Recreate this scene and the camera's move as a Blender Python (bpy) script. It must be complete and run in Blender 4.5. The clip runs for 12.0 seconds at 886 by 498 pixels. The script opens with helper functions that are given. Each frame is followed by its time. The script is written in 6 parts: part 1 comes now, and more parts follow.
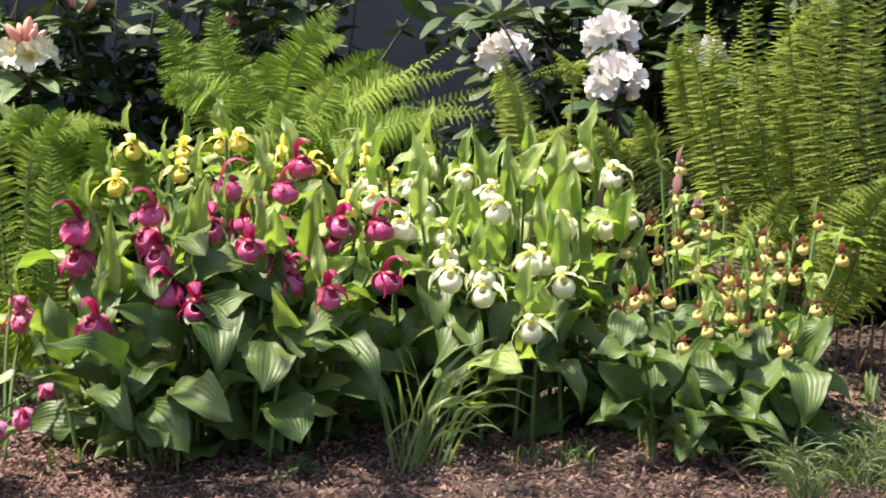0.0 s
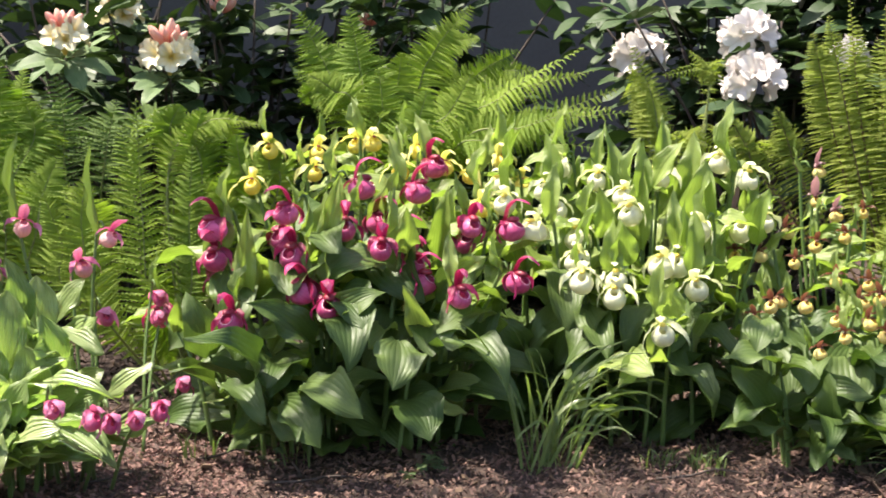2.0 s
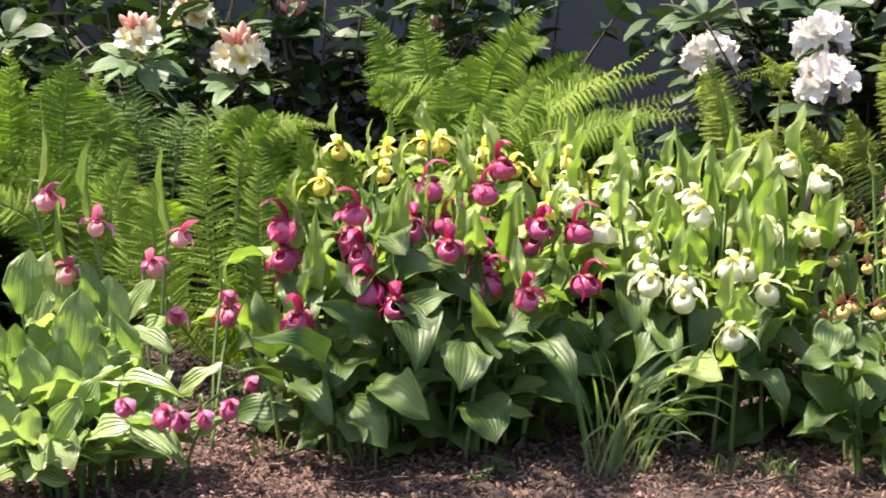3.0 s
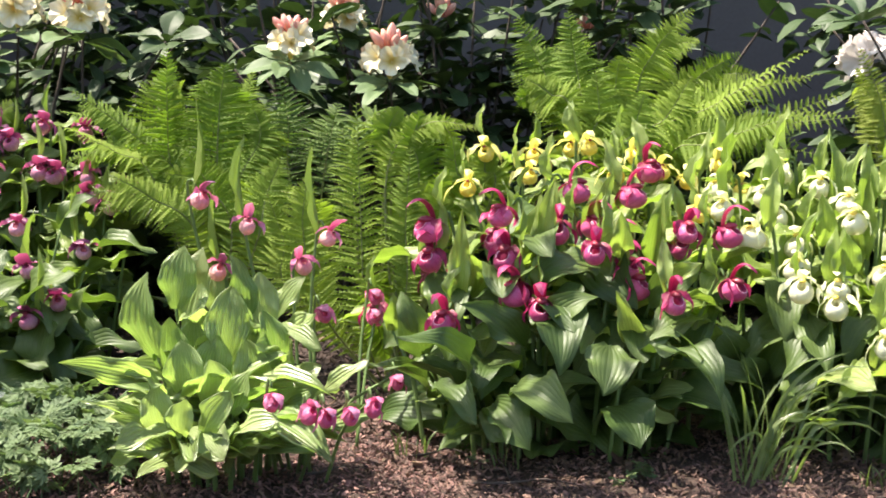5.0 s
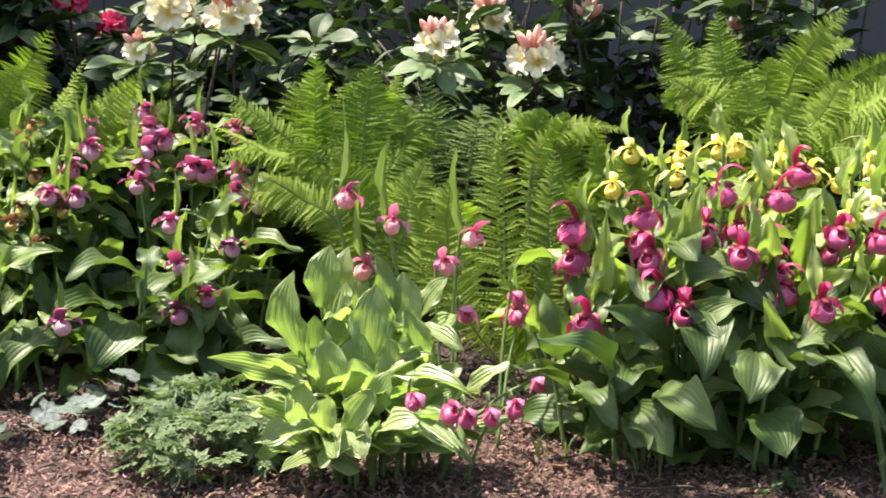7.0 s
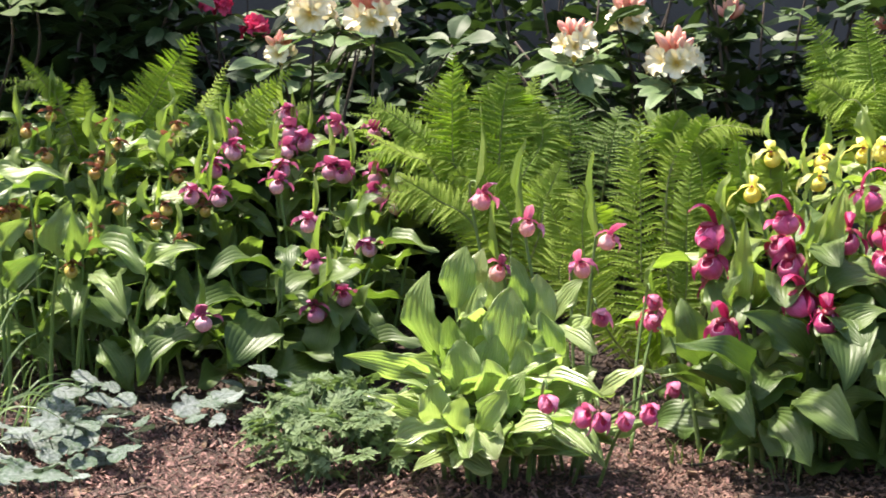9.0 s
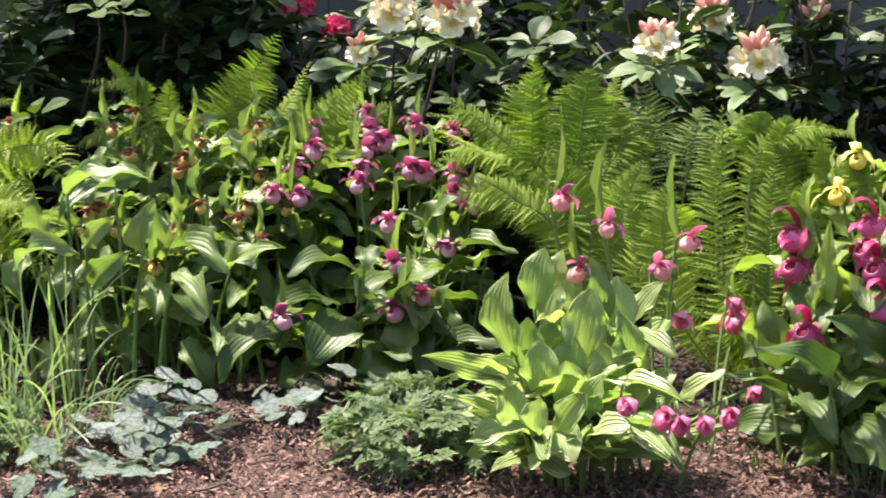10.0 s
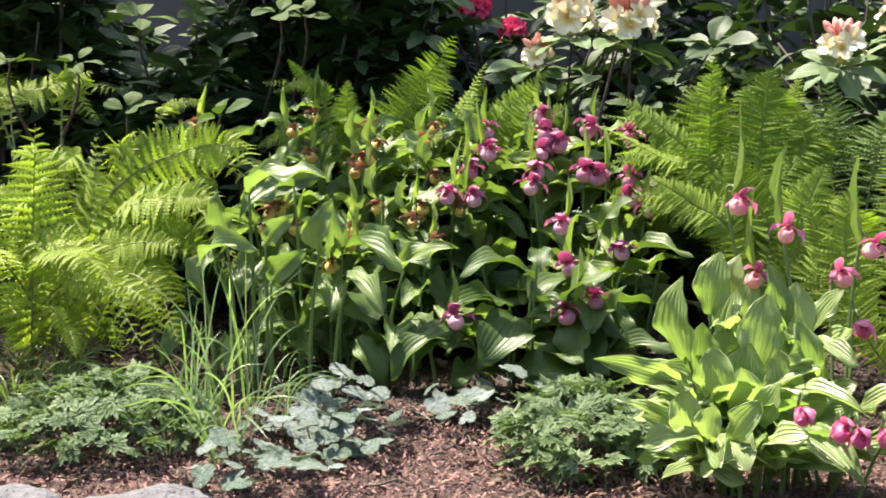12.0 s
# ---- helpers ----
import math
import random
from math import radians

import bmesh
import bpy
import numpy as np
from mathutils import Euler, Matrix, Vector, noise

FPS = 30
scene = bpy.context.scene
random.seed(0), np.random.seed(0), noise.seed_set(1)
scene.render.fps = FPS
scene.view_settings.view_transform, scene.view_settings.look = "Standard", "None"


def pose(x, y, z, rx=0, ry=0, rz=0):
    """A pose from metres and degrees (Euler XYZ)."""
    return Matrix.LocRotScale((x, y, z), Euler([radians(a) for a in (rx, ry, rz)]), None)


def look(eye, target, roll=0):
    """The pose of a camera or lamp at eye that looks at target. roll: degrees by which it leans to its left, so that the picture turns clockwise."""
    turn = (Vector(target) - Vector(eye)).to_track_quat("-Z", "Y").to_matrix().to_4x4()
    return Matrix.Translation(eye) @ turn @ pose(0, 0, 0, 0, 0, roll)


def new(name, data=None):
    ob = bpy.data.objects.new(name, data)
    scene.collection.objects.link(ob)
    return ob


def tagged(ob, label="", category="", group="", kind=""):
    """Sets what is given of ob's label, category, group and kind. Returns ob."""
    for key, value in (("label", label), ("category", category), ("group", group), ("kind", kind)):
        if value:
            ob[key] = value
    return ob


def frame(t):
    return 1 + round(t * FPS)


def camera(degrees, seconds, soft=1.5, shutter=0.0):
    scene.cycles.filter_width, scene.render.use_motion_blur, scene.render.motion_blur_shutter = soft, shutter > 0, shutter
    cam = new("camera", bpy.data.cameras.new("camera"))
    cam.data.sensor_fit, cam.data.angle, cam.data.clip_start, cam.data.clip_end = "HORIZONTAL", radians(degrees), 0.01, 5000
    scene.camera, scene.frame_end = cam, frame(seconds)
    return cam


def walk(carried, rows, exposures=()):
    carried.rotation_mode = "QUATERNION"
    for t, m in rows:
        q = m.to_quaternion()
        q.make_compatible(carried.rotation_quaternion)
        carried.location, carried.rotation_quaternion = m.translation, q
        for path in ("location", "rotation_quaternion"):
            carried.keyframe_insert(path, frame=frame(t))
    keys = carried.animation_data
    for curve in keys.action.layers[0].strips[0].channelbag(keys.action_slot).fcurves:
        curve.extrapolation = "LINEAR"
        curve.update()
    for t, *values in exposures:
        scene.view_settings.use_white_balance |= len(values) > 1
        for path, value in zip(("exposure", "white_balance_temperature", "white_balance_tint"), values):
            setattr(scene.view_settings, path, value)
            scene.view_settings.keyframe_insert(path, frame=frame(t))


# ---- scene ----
cam = camera(36.0, 12.0, soft=1.7, shutter=0.5)
EYE = 0.70
# the camera stands on one spot and pans to its left: seconds, degrees of turn, degrees of tilt
PAN = [(0.0, 0.0, -7.41), (0.5, 1.44, -7.41), (1.0, 2.79, -7.395), (1.5, 4.067, -7.405), (2.0, 5.553, -7.4), (2.5, 7.11, -7.355),
       (3.0, 8.42, -7.315), (3.2, 9.1, -7.305), (4.8, 14.03, -7.265), (5.0, 14.58, -7.26), (5.5, 15.8, -7.25), (6.0, 17.22, -7.235),
       (6.5, 19.06, -7.205), (7.0, 20.635, -7.19), (7.2, 21.259, -7.18), (8.8, 25.87, -7.135), (9.0, 26.35, -7.13), (9.5, 28.075, -7.12),
       (10.0, 29.695, -7.1), (10.5, 31.915, -7.08), (11.0, 33.882, -7.06), (11.5, 35.637, -7.045), (12.0, 37.01, -7.04)]
walk(cam, [(t, pose(0, 0, EYE, 90 + tilt, 0, yaw)) for t, yaw, tilt in PAN],
     ((0.0, 1.74), (1.5, 1.8), (3.0, 1.9), (6.0, 1.99), (9.0, 1.95), (12.0, 2.0)))

# ---- light ----
SUN_TO = Vector((-0.42, 0.02, 0.905)).normalized()
world = bpy.data.worlds.new("sky")
scene.world = world
world.use_nodes = True
wn = world.node_tree.nodes
sky = wn.new("ShaderNodeTexSky")
sky.sky_type, sky.sun_disc = "NISHITA", False
sky.sun_elevation = math.asin(SUN_TO.z)
sky.dust_density, sky.ozone_density = 3.0, 0.6
sky.sun_rotation = math.atan2(SUN_TO.x, SUN_TO.y)
world.node_tree.links.new(sky.outputs[0], wn["Background"].inputs[0])
wn["Background"].inputs[1].default_value = 0.102
sun = new("sun", bpy.data.lights.new("sun", "SUN"))
sun.data.energy, sun.data.angle, sun.data.color = 4.7, radians(0.6), (1.0, 0.905, 0.775)
sun.matrix_world = look(SUN_TO * 20, (0, 0, 0))

# ---- materials ----


class Nodes:
    """A small helper that writes a node material."""

    def __init__(self, name):
        self.mat = bpy.data.materials.new(name)
        self.mat.use_nodes = True
        self.tree = self.mat.node_tree
        self.tree.nodes.clear()
        self.out = self.add("ShaderNodeOutputMaterial")

    def add(self, kind, **props):
        n = self.tree.nodes.new(kind)
        for k, v in props.items():
            setattr(n, k, v)
        return n

    def link(self, a, b):
        self.tree.links.new(a, b)

    def noise(self, scale, detail=4.0, vector=None, rough=0.55):
        n = self.add("ShaderNodeTexNoise")
        n.inputs["Scale"].default_value, n.inputs["Detail"].default_value, n.inputs["Roughness"].default_value = scale, detail, rough
        if vector is not None:
            self.link(vector, n.inputs["Vector"])
        return n.outputs[0]

    def ramp(self, fac, stops):
        r = self.add("ShaderNodeValToRGB")
        while len(r.color_ramp.elements) < len(stops):
            r.color_ramp.elements.new(0.5)
        for e, (p, c) in zip(r.color_ramp.elements, stops):
            e.position, e.color = p, (*c, 1)
        self.link(fac, r.inputs[0])
        return r.outputs[0]

    def mix(self, fac, a, b, blend="MIX"):
        m = self.add("ShaderNodeMix", data_type="RGBA", blend_type=blend)
        for sock, v in ((m.inputs[0], fac), (m.inputs[6], a), (m.inputs[7], b)):
            if isinstance(v, (int, float)):
                sock.default_value = v
            elif isinstance(v, tuple):
                sock.default_value = (*v, 1)
            else:
                self.link(v, sock)
        return m.outputs[2]

    def maths(self, op, a, b=0.0):
        m = self.add("ShaderNodeMath", operation=op)
        for sock, v in zip(m.inputs, (a, b)):
            if isinstance(v, (int, float)):
                sock.default_value = v
            else:
                self.link(v, sock)
        return m.outputs[0]

    def bump(self, height, strength, distance=0.002):
        b = self.add("ShaderNodeBump")
        b.inputs["Strength"].default_value, b.inputs["Distance"].default_value = strength, distance
        self.link(height, b.inputs["Height"])
        return b.outputs[0]

    def surface(self, colour, rough=0.5, normal=None, thin=0.0, thin_tint=None, specular=0.5):
        p = self.add("ShaderNodeBsdfPrincipled")
        if isinstance(colour, tuple):
            p.inputs["Base Color"].default_value = (*colour, 1)
        else:
            self.link(colour, p.inputs["Base Color"])
        if isinstance(rough, (int, float)):
            p.inputs["Roughness"].default_value = rough
        else:
            self.link(rough, p.inputs["Roughness"])
        p.inputs["Specular IOR Level"].default_value = specular
        if normal is not None:
            self.link(normal, p.inputs["Normal"])
        last = p.outputs[0]
        if thin:
            tr = self.add("ShaderNodeBsdfTranslucent")
            c = self.mix(1.0, colour, thin_tint, "MULTIPLY") if thin_tint else colour
            if isinstance(c, tuple):
                tr.inputs[0].default_value = (*c, 1)
            else:
                self.link(c, tr.inputs[0])
            m = self.add("ShaderNodeMixShader")
            m.inputs[0].default_value = thin
            self.link(p.outputs[0], m.inputs[1])
            self.link(tr.outputs[0], m.inputs[2])
            last = m.outputs[0]
        self.link(last, self.out.inputs[0])
        return self.mat


def leaf_material(name, dark, light, rough=0.42, thin=0.3, veins=9, glow=(1.2, 1.35, 0.6), spots=None, specular=0.4, stripe=0.2, relief=0.5):
    """A thin leaf: long veins, blotches at two scales, each leaf a little different, light shining through."""
    dark, light = (dark[0] * 1.08, *dark[1:]), (light[0] * 1.08, *light[1:])
    n = Nodes(name)
    uv = n.add("ShaderNodeTexCoord")
    sep = n.add("ShaderNodeSeparateXYZ")
    n.link(uv.outputs["UV"], sep.inputs[0])
    info = n.add("ShaderNodeObjectInfo")
    wave = n.maths("ABSOLUTE", n.maths("SINE", n.maths("MULTIPLY", sep.outputs[0], math.pi * veins)))
    blotch = n.noise(22.0, 5.0, uv.outputs["Object"])
    fine = n.noise(140.0, 3.0, uv.outputs["Object"])
    broad = n.noise(3.5, 2.0, uv.outputs["Object"])
    tone = n.maths("ADD", n.maths("ADD", n.maths("MULTIPLY", blotch, 0.3), n.maths("MULTIPLY", broad, 0.3)), n.maths("MULTIPLY", info.outputs["Random"], 0.45))
    colour = n.ramp(tone, [(0.22, dark), (0.78, light)])
    lighter = tuple(min(1.0, c * 1.35 + 0.01) for c in light)
    colour = n.mix(n.maths("MULTIPLY", n.maths("POWER", n.maths("SUBTRACT", 1.0, wave), 3.0), stripe), colour, lighter)
    groove = n.maths("POWER", n.maths("ABSOLUTE", n.maths("SINE", n.maths("MULTIPLY", sep.outputs[0], math.pi * 2 * veins))), 4.0)
    colour = n.mix(n.maths("MULTIPLY", n.maths("SUBTRACT", 1.0, groove), 0.22), colour, dark)
    colour = n.mix(n.maths("MULTIPLY", fine, 0.3), colour, tuple(c * 0.6 for c in dark))
    if spots:
        colour = n.mix(n.ramp(n.noise(9.0, 2.0, uv.outputs["Object"]), [(0.62, (0, 0, 0)), (0.72, (1, 1, 1))]), colour, spots)
    rgh = n.maths("ADD", n.maths("MULTIPLY", blotch, 0.25), rough - 0.12)
    height = n.maths("ADD", n.maths("MULTIPLY", wave, 0.8), n.maths("MULTIPLY", fine, 0.25))
    return n.surface(colour, rgh, n.bump(height, relief, 0.0025), thin, glow, specular)


def petal_material(name, deep, pale, rough=0.4, thin=0.22, glow=(1.3, 1.0, 1.0), veins=12, lift=0.5):
    n = Nodes(name)
    uv = n.add("ShaderNodeTexCoord")
    sep = n.add("ShaderNodeSeparateXYZ")
    n.link(uv.outputs["UV"], sep.inputs[0])
    info = n.add("ShaderNodeObjectInfo")
    wave = n.maths("ABSOLUTE", n.maths("SINE", n.maths("MULTIPLY", sep.outputs[0], math.pi * veins)))
    blotch = n.noise(60.0, 4.0, uv.outputs["Object"])
    tone = n.maths("ADD", n.maths("ADD", n.maths("MULTIPLY", blotch, 0.4), n.maths("MULTIPLY", sep.outputs[1], lift)), n.maths("MULTIPLY", info.outputs["Random"], 0.25))
    colour = n.ramp(tone, [(0.3, deep), (0.85, pale)])
    colour = n.mix(n.maths("MULTIPLY", n.maths("POWER", n.maths("SUBTRACT", 1.0, wave), 2.0), 0.3), colour, deep)
    return n.surface(colour, rough, n.bump(n.maths("ADD", wave, blotch), 0.35, 0.0008), thin, glow)


def silver_material():
    """A rounded leaf marbled silver between dark green veins."""
    n = Nodes("silver_leaf")
    uv = n.add("ShaderNodeTexCoord")
    sep = n.add("ShaderNodeSeparateXYZ")
    n.link(uv.outputs["UV"], sep.inputs[0])
    info = n.add("ShaderNodeObjectInfo")
    a, b = n.noise(3.6, 6.0, uv.outputs["Object"], 0.7), n.noise(26.0, 3.0, uv.outputs["Object"])
    vein = n.maths("POWER", n.maths("SUBTRACT", 1.0, sep.outputs[0]), 3.5)
    tone = n.maths("ADD", n.maths("MULTIPLY", a, 0.75), n.maths("ADD", n.maths("MULTIPLY", b, 0.2), n.maths("MULTIPLY", info.outputs["Random"], 0.15)))
    colour = n.ramp(tone, [(0.44, (0.05, 0.09, 0.045)), (0.53, (0.13, 0.16, 0.14)), (0.66, (0.25, 0.275, 0.275))])
    colour = n.mix(n.maths("MULTIPLY", vein, 0.85), colour, (0.045, 0.085, 0.04))
    colour = n.mix(n.maths("MULTIPLY", n.maths("POWER", sep.outputs[1], 9.0), 0.7), colour, (0.06, 0.11, 0.05))
    return n.surface(colour, 0.45, n.bump(n.maths("SUBTRACT", b, vein), 0.5, 0.05), 0.12, (1.1, 1.2, 0.9), 0.25)


# broad leaves kept dark: shade below the upper leaves is in the colour
LEAF_BROAD_SHADED = leaf_material("leaf_broad_shaded", (0.036, 0.076, 0.014), (0.108, 0.168, 0.046), 0.46, 0.33, specular=0.38, stripe=0.12, relief=0.35)
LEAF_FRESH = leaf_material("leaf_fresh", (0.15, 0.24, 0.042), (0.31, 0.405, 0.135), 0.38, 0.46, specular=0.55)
LEAF_LIME = leaf_material("leaf_lime", (0.175, 0.295, 0.075), (0.4, 0.5, 0.235), 0.33, 0.44, veins=14, glow=(1.15, 1.3, 0.6), specular=0.6, stripe=0.3, relief=0.8)
LEAF_MID = leaf_material("leaf_mid", (0.08, 0.145, 0.026), (0.2, 0.28, 0.085), 0.4, 0.4, specular=0.5)
LEAF_WORN = leaf_material("leaf_worn", (0.078, 0.148, 0.033), (0.22, 0.305, 0.115), 0.38, 0.42, spots=(0.19, 0.2, 0.08), specular=0.42)
FERN = leaf_material("fern_green", (0.115, 0.21, 0.025), (0.26, 0.36, 0.055), 0.55, 0.48, 2, specular=0.18)
FERN_DARK = leaf_material("fern_dark_green", (0.07, 0.13, 0.03), (0.14, 0.215, 0.06), 0.55, 0.4, 2, specular=0.15)
FERN_LIME = leaf_material("fern_lime", (0.19, 0.295, 0.03), (0.33, 0.42, 0.075), 0.5, 0.46, 2, specular=0.25)
FERN_YOUNG = leaf_material("fern_young", (0.125, 0.19, 0.025), (0.29, 0.36, 0.075), 0.55, 0.52, 2, specular=0.2)
RHODO = leaf_material("rhododendron_leaf", (0.02, 0.045, 0.016), (0.05, 0.085, 0.03), 0.5, 0.12, 2, specular=0.25)
RHODO_PALE = leaf_material("rhododendron_leaf_pale", (0.065, 0.12, 0.045), (0.135, 0.205, 0.09), 0.5, 0.2, 2, specular=0.2)
RHODO_YOUNG = leaf_material("rhododendron_leaf_young", (0.035, 0.07, 0.018), (0.08, 0.125, 0.035), 0.6, 0.3, 2, specular=0.12)
SILVER = silver_material()
GREY_LEAF = leaf_material("grey_green_leaf", (0.06, 0.115, 0.043), (0.165, 0.235, 0.108), 0.55, 0.3, 3, (1.2, 1.3, 0.7), specular=0.3)
GRASS = leaf_material("grass_blade", (0.085, 0.15, 0.034), (0.23, 0.31, 0.12), 0.3, 0.35, 4, specular=0.7)
GRASS_BRIGHT = leaf_material("bright_grass_blade", (0.15, 0.26, 0.09), (0.36, 0.48, 0.27), 0.3, 0.34, 4, specular=0.8)
GRASS_FINE = leaf_material("fine_grass_blade", (0.09, 0.14, 0.05), (0.17, 0.24, 0.11), 0.45, 0.25, 3)
STEM = leaf_material("stem_green", (0.09, 0.165, 0.04), (0.15, 0.23, 0.075), 0.45, 0.1, 3)
RACHIS = leaf_material("fern_rachis", (0.12, 0.16, 0.04), (0.2, 0.24, 0.08), 0.5, 0.05, 3)
RACHIS_BROWN = leaf_material("fern_rachis_brown", (0.09, 0.06, 0.03), (0.16, 0.12, 0.05), 0.5, 0.05, 3)
MAGENTA_POUCH = petal_material("magenta_pouch", (0.27, 0.012, 0.07), (0.72, 0.15, 0.36), 0.3, 0.2, lift=0.8)
MAGENTA_PETAL = petal_material("magenta_petal", (0.17, 0.004, 0.03), (0.44, 0.03, 0.15), 0.42, 0.3)
CRIMSON = petal_material("crimson_shield", (0.16, 0.006, 0.02), (0.34, 0.02, 0.06), 0.4, 0.1)
RIM = petal_material("pale_rim", (0.66, 0.32, 0.45), (0.82, 0.6, 0.68), 0.4, 0.2)
YELLOW_POUCH = petal_material("yellow_pouch", (0.7, 0.56, 0.07), (0.8, 0.72, 0.22), 0.38, 0.25, (1.1, 1.05, 0.7))
YELLOW_PETAL = petal_material("yellow_petal", (0.62, 0.58, 0.14), (0.74, 0.7, 0.3), 0.45, 0.35, (1.1, 1.1, 0.7))
IVORY_POUCH = petal_material("ivory_pouch", (0.6, 0.6, 0.4), (0.74, 0.73, 0.6), 0.36, 0.28, (1.1, 1.1, 0.9))
IVORY_PETAL = petal_material("ivory_petal", (0.66, 0.67, 0.36), (0.84, 0.84, 0.62), 0.45, 0.35, (1.1, 1.15, 0.8))
GOLD_POUCH = petal_material("golden_pouch", (0.5, 0.35, 0.06), (0.8, 0.73, 0.32), 0.4, 0.2, lift=0.7)
BROWN_PETAL = petal_material("brown_petal", (0.1, 0.035, 0.022), (0.27, 0.13, 0.075), 0.5, 0.25)
MAUVE_PETAL = petal_material("mauve_petal", (0.24, 0.13, 0.15), (0.42, 0.29, 0.3), 0.55, 0.3)
PINK_POUCH = petal_material("pink_pouch", (0.3, 0.04, 0.13), (0.72, 0.48, 0.56), 0.4, 0.25, lift=0.85)
PURPLE_PETAL = petal_material("purple_petal", (0.19, 0.02, 0.085), (0.44, 0.13, 0.27), 0.45, 0.28)
OLIVE_POUCH = petal_material("olive_pouch", (0.3, 0.15, 0.03), (0.66, 0.58, 0.15), 0.38, 0.15, lift=0.6)
BLUSH_POUCH = petal_material("blush_pouch", (0.5, 0.1, 0.19), (0.76, 0.5, 0.47), 0.42, 0.3, lift=0.85)
ROSE_POUCH = petal_material("rose_pouch", (0.36, 0.03, 0.13), (0.64, 0.2, 0.34), 0.42, 0.3, lift=0.8)
BLUSH_PETAL = petal_material("blush_petal", (0.36, 0.045, 0.15), (0.64, 0.26, 0.4), 0.45, 0.3)
CREAM = petal_material("cream_floret", (0.62, 0.47, 0.1), (0.74, 0.69, 0.5), 0.5, 0.2, (1.05, 1.0, 0.9), lift=0.75)
WHITE = petal_material("white_floret", (0.6, 0.55, 0.52), (0.74, 0.69, 0.66), 0.55, 0.25, (1.0, 1.0, 1.0))
RED = petal_material("red_floret", (0.4, 0.01, 0.06), (0.6, 0.05, 0.16), 0.5, 0.25)
CORAL = petal_material("coral_bud", (0.6, 0.17, 0.15), (0.8, 0.5, 0.4), 0.5, 0.2, (1.1, 0.95, 0.9))


def bark_material(name, dark, light, scale=40.0, rough=0.85):
    n = Nodes(name)
    co = n.add("ShaderNodeTexCoord")
    geo = n.add("ShaderNodeNewGeometry")
    a = n.noise(scale, 6.0, co.outputs["Object"])
    b = n.noise(scale * 6, 3.0, co.outputs["Object"])
    tone = n.maths("ADD", n.maths("MULTIPLY", a, 0.5), n.maths("MULTIPLY", geo.outputs["Random Per Island"], 0.5))
    colour = n.ramp(tone, [(0.18, dark), (0.55, tuple((p + q) / 2 for p, q in zip(dark, light))), (0.85, light)])
    colour = n.mix(n.maths("MULTIPLY", b, 0.5), colour, dark)
    return n.surface(colour, rough, n.bump(n.maths("ADD", a, b), 0.6, 0.003))


SOIL = bark_material("mulch_soil", (0.009, 0.005, 0.003), (0.06, 0.034, 0.025), 90.0, 0.95)
CHIP = bark_material("bark_chip", (0.014, 0.005, 0.004), (0.44, 0.23, 0.195), 60.0, 0.75)
CHIP_DARK = bark_material("dark_bark_chip", (0.012, 0.006, 0.004), (0.34, 0.195, 0.15), 60.0, 0.8)
# dark chip colour holds the shade that lies under ferns and bushes
CHIP_SHADED = bark_material("shaded_bark_chip", (0.012, 0.006, 0.004), (0.085, 0.05, 0.038), 60.0, 0.9)
LITTER = bark_material("dry_litter", (0.06, 0.035, 0.02), (0.24, 0.15, 0.095), 60.0, 0.8)
BRANCH = bark_material("branch_bark", (0.03, 0.022, 0.018), (0.12, 0.09, 0.075), 50.0, 0.9)


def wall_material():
    n = Nodes("shaded_grey_plaster")
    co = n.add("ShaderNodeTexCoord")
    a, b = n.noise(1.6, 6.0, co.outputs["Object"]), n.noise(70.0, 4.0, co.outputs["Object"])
    # plaster colour made very dark to stand for the shade on the wall
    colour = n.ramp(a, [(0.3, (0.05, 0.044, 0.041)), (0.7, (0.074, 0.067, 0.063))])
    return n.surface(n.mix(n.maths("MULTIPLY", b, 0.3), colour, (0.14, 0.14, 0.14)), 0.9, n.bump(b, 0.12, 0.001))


def rock_material():
    n = Nodes("pale_stone")
    co = n.add("ShaderNodeTexCoord")
    a, b = n.noise(9.0, 8.0, co.outputs["Object"], 0.65), n.noise(70.0, 5.0, co.outputs["Object"])
    colour = n.ramp(a, [(0.3, (0.045, 0.043, 0.046)), (0.48, (0.095, 0.096, 0.108)), (0.7, (0.16, 0.16, 0.178))])
    return n.surface(n.mix(n.maths("MULTIPLY", b, 0.35), colour, (0.16, 0.15, 0.14)), 0.9, n.bump(n.maths("ADD", a, b), 1.0, 0.014))


WALL, ROCK = wall_material(), rock_material()

# ---- building helpers ----
rng = random.Random(11)


def mesh_of(name, verts, faces, material, uvs=None, smooth=True):
    """A mesh from computed arrays. uvs: one pair a vertex."""
    me = bpy.data.meshes.new(name)
    me.from_pydata([tuple(map(float, v)) for v in verts], [], [tuple(map(int, f)) for f in faces])
    if uvs is not None:
        layer = me.uv_layers.new(name="UVMap")
        idx = np.empty(len(me.loops), dtype=np.int32)
        me.loops.foreach_get("vertex_index", idx)
        layer.data.foreach_set("uv", np.asarray(uvs, dtype=np.float32)[idx].ravel())
    me.materials.append(material)
    if smooth:
        me.polygons.foreach_set("use_smooth", [True] * len(me.polygons))
    me.update()
    return me


def part(name, mesh, parent, m=None, label=""):
    ob = new(name, mesh)
    ob.parent = parent
    if m is not None:
        ob.matrix_basis = m
    return tagged(ob, label)


def thing(name, at, label, category, group="", kind=""):
    ob = new(name)
    ob.location = at
    ob.empty_display_size = 0.05
    return tagged(ob, label, category, group, kind)


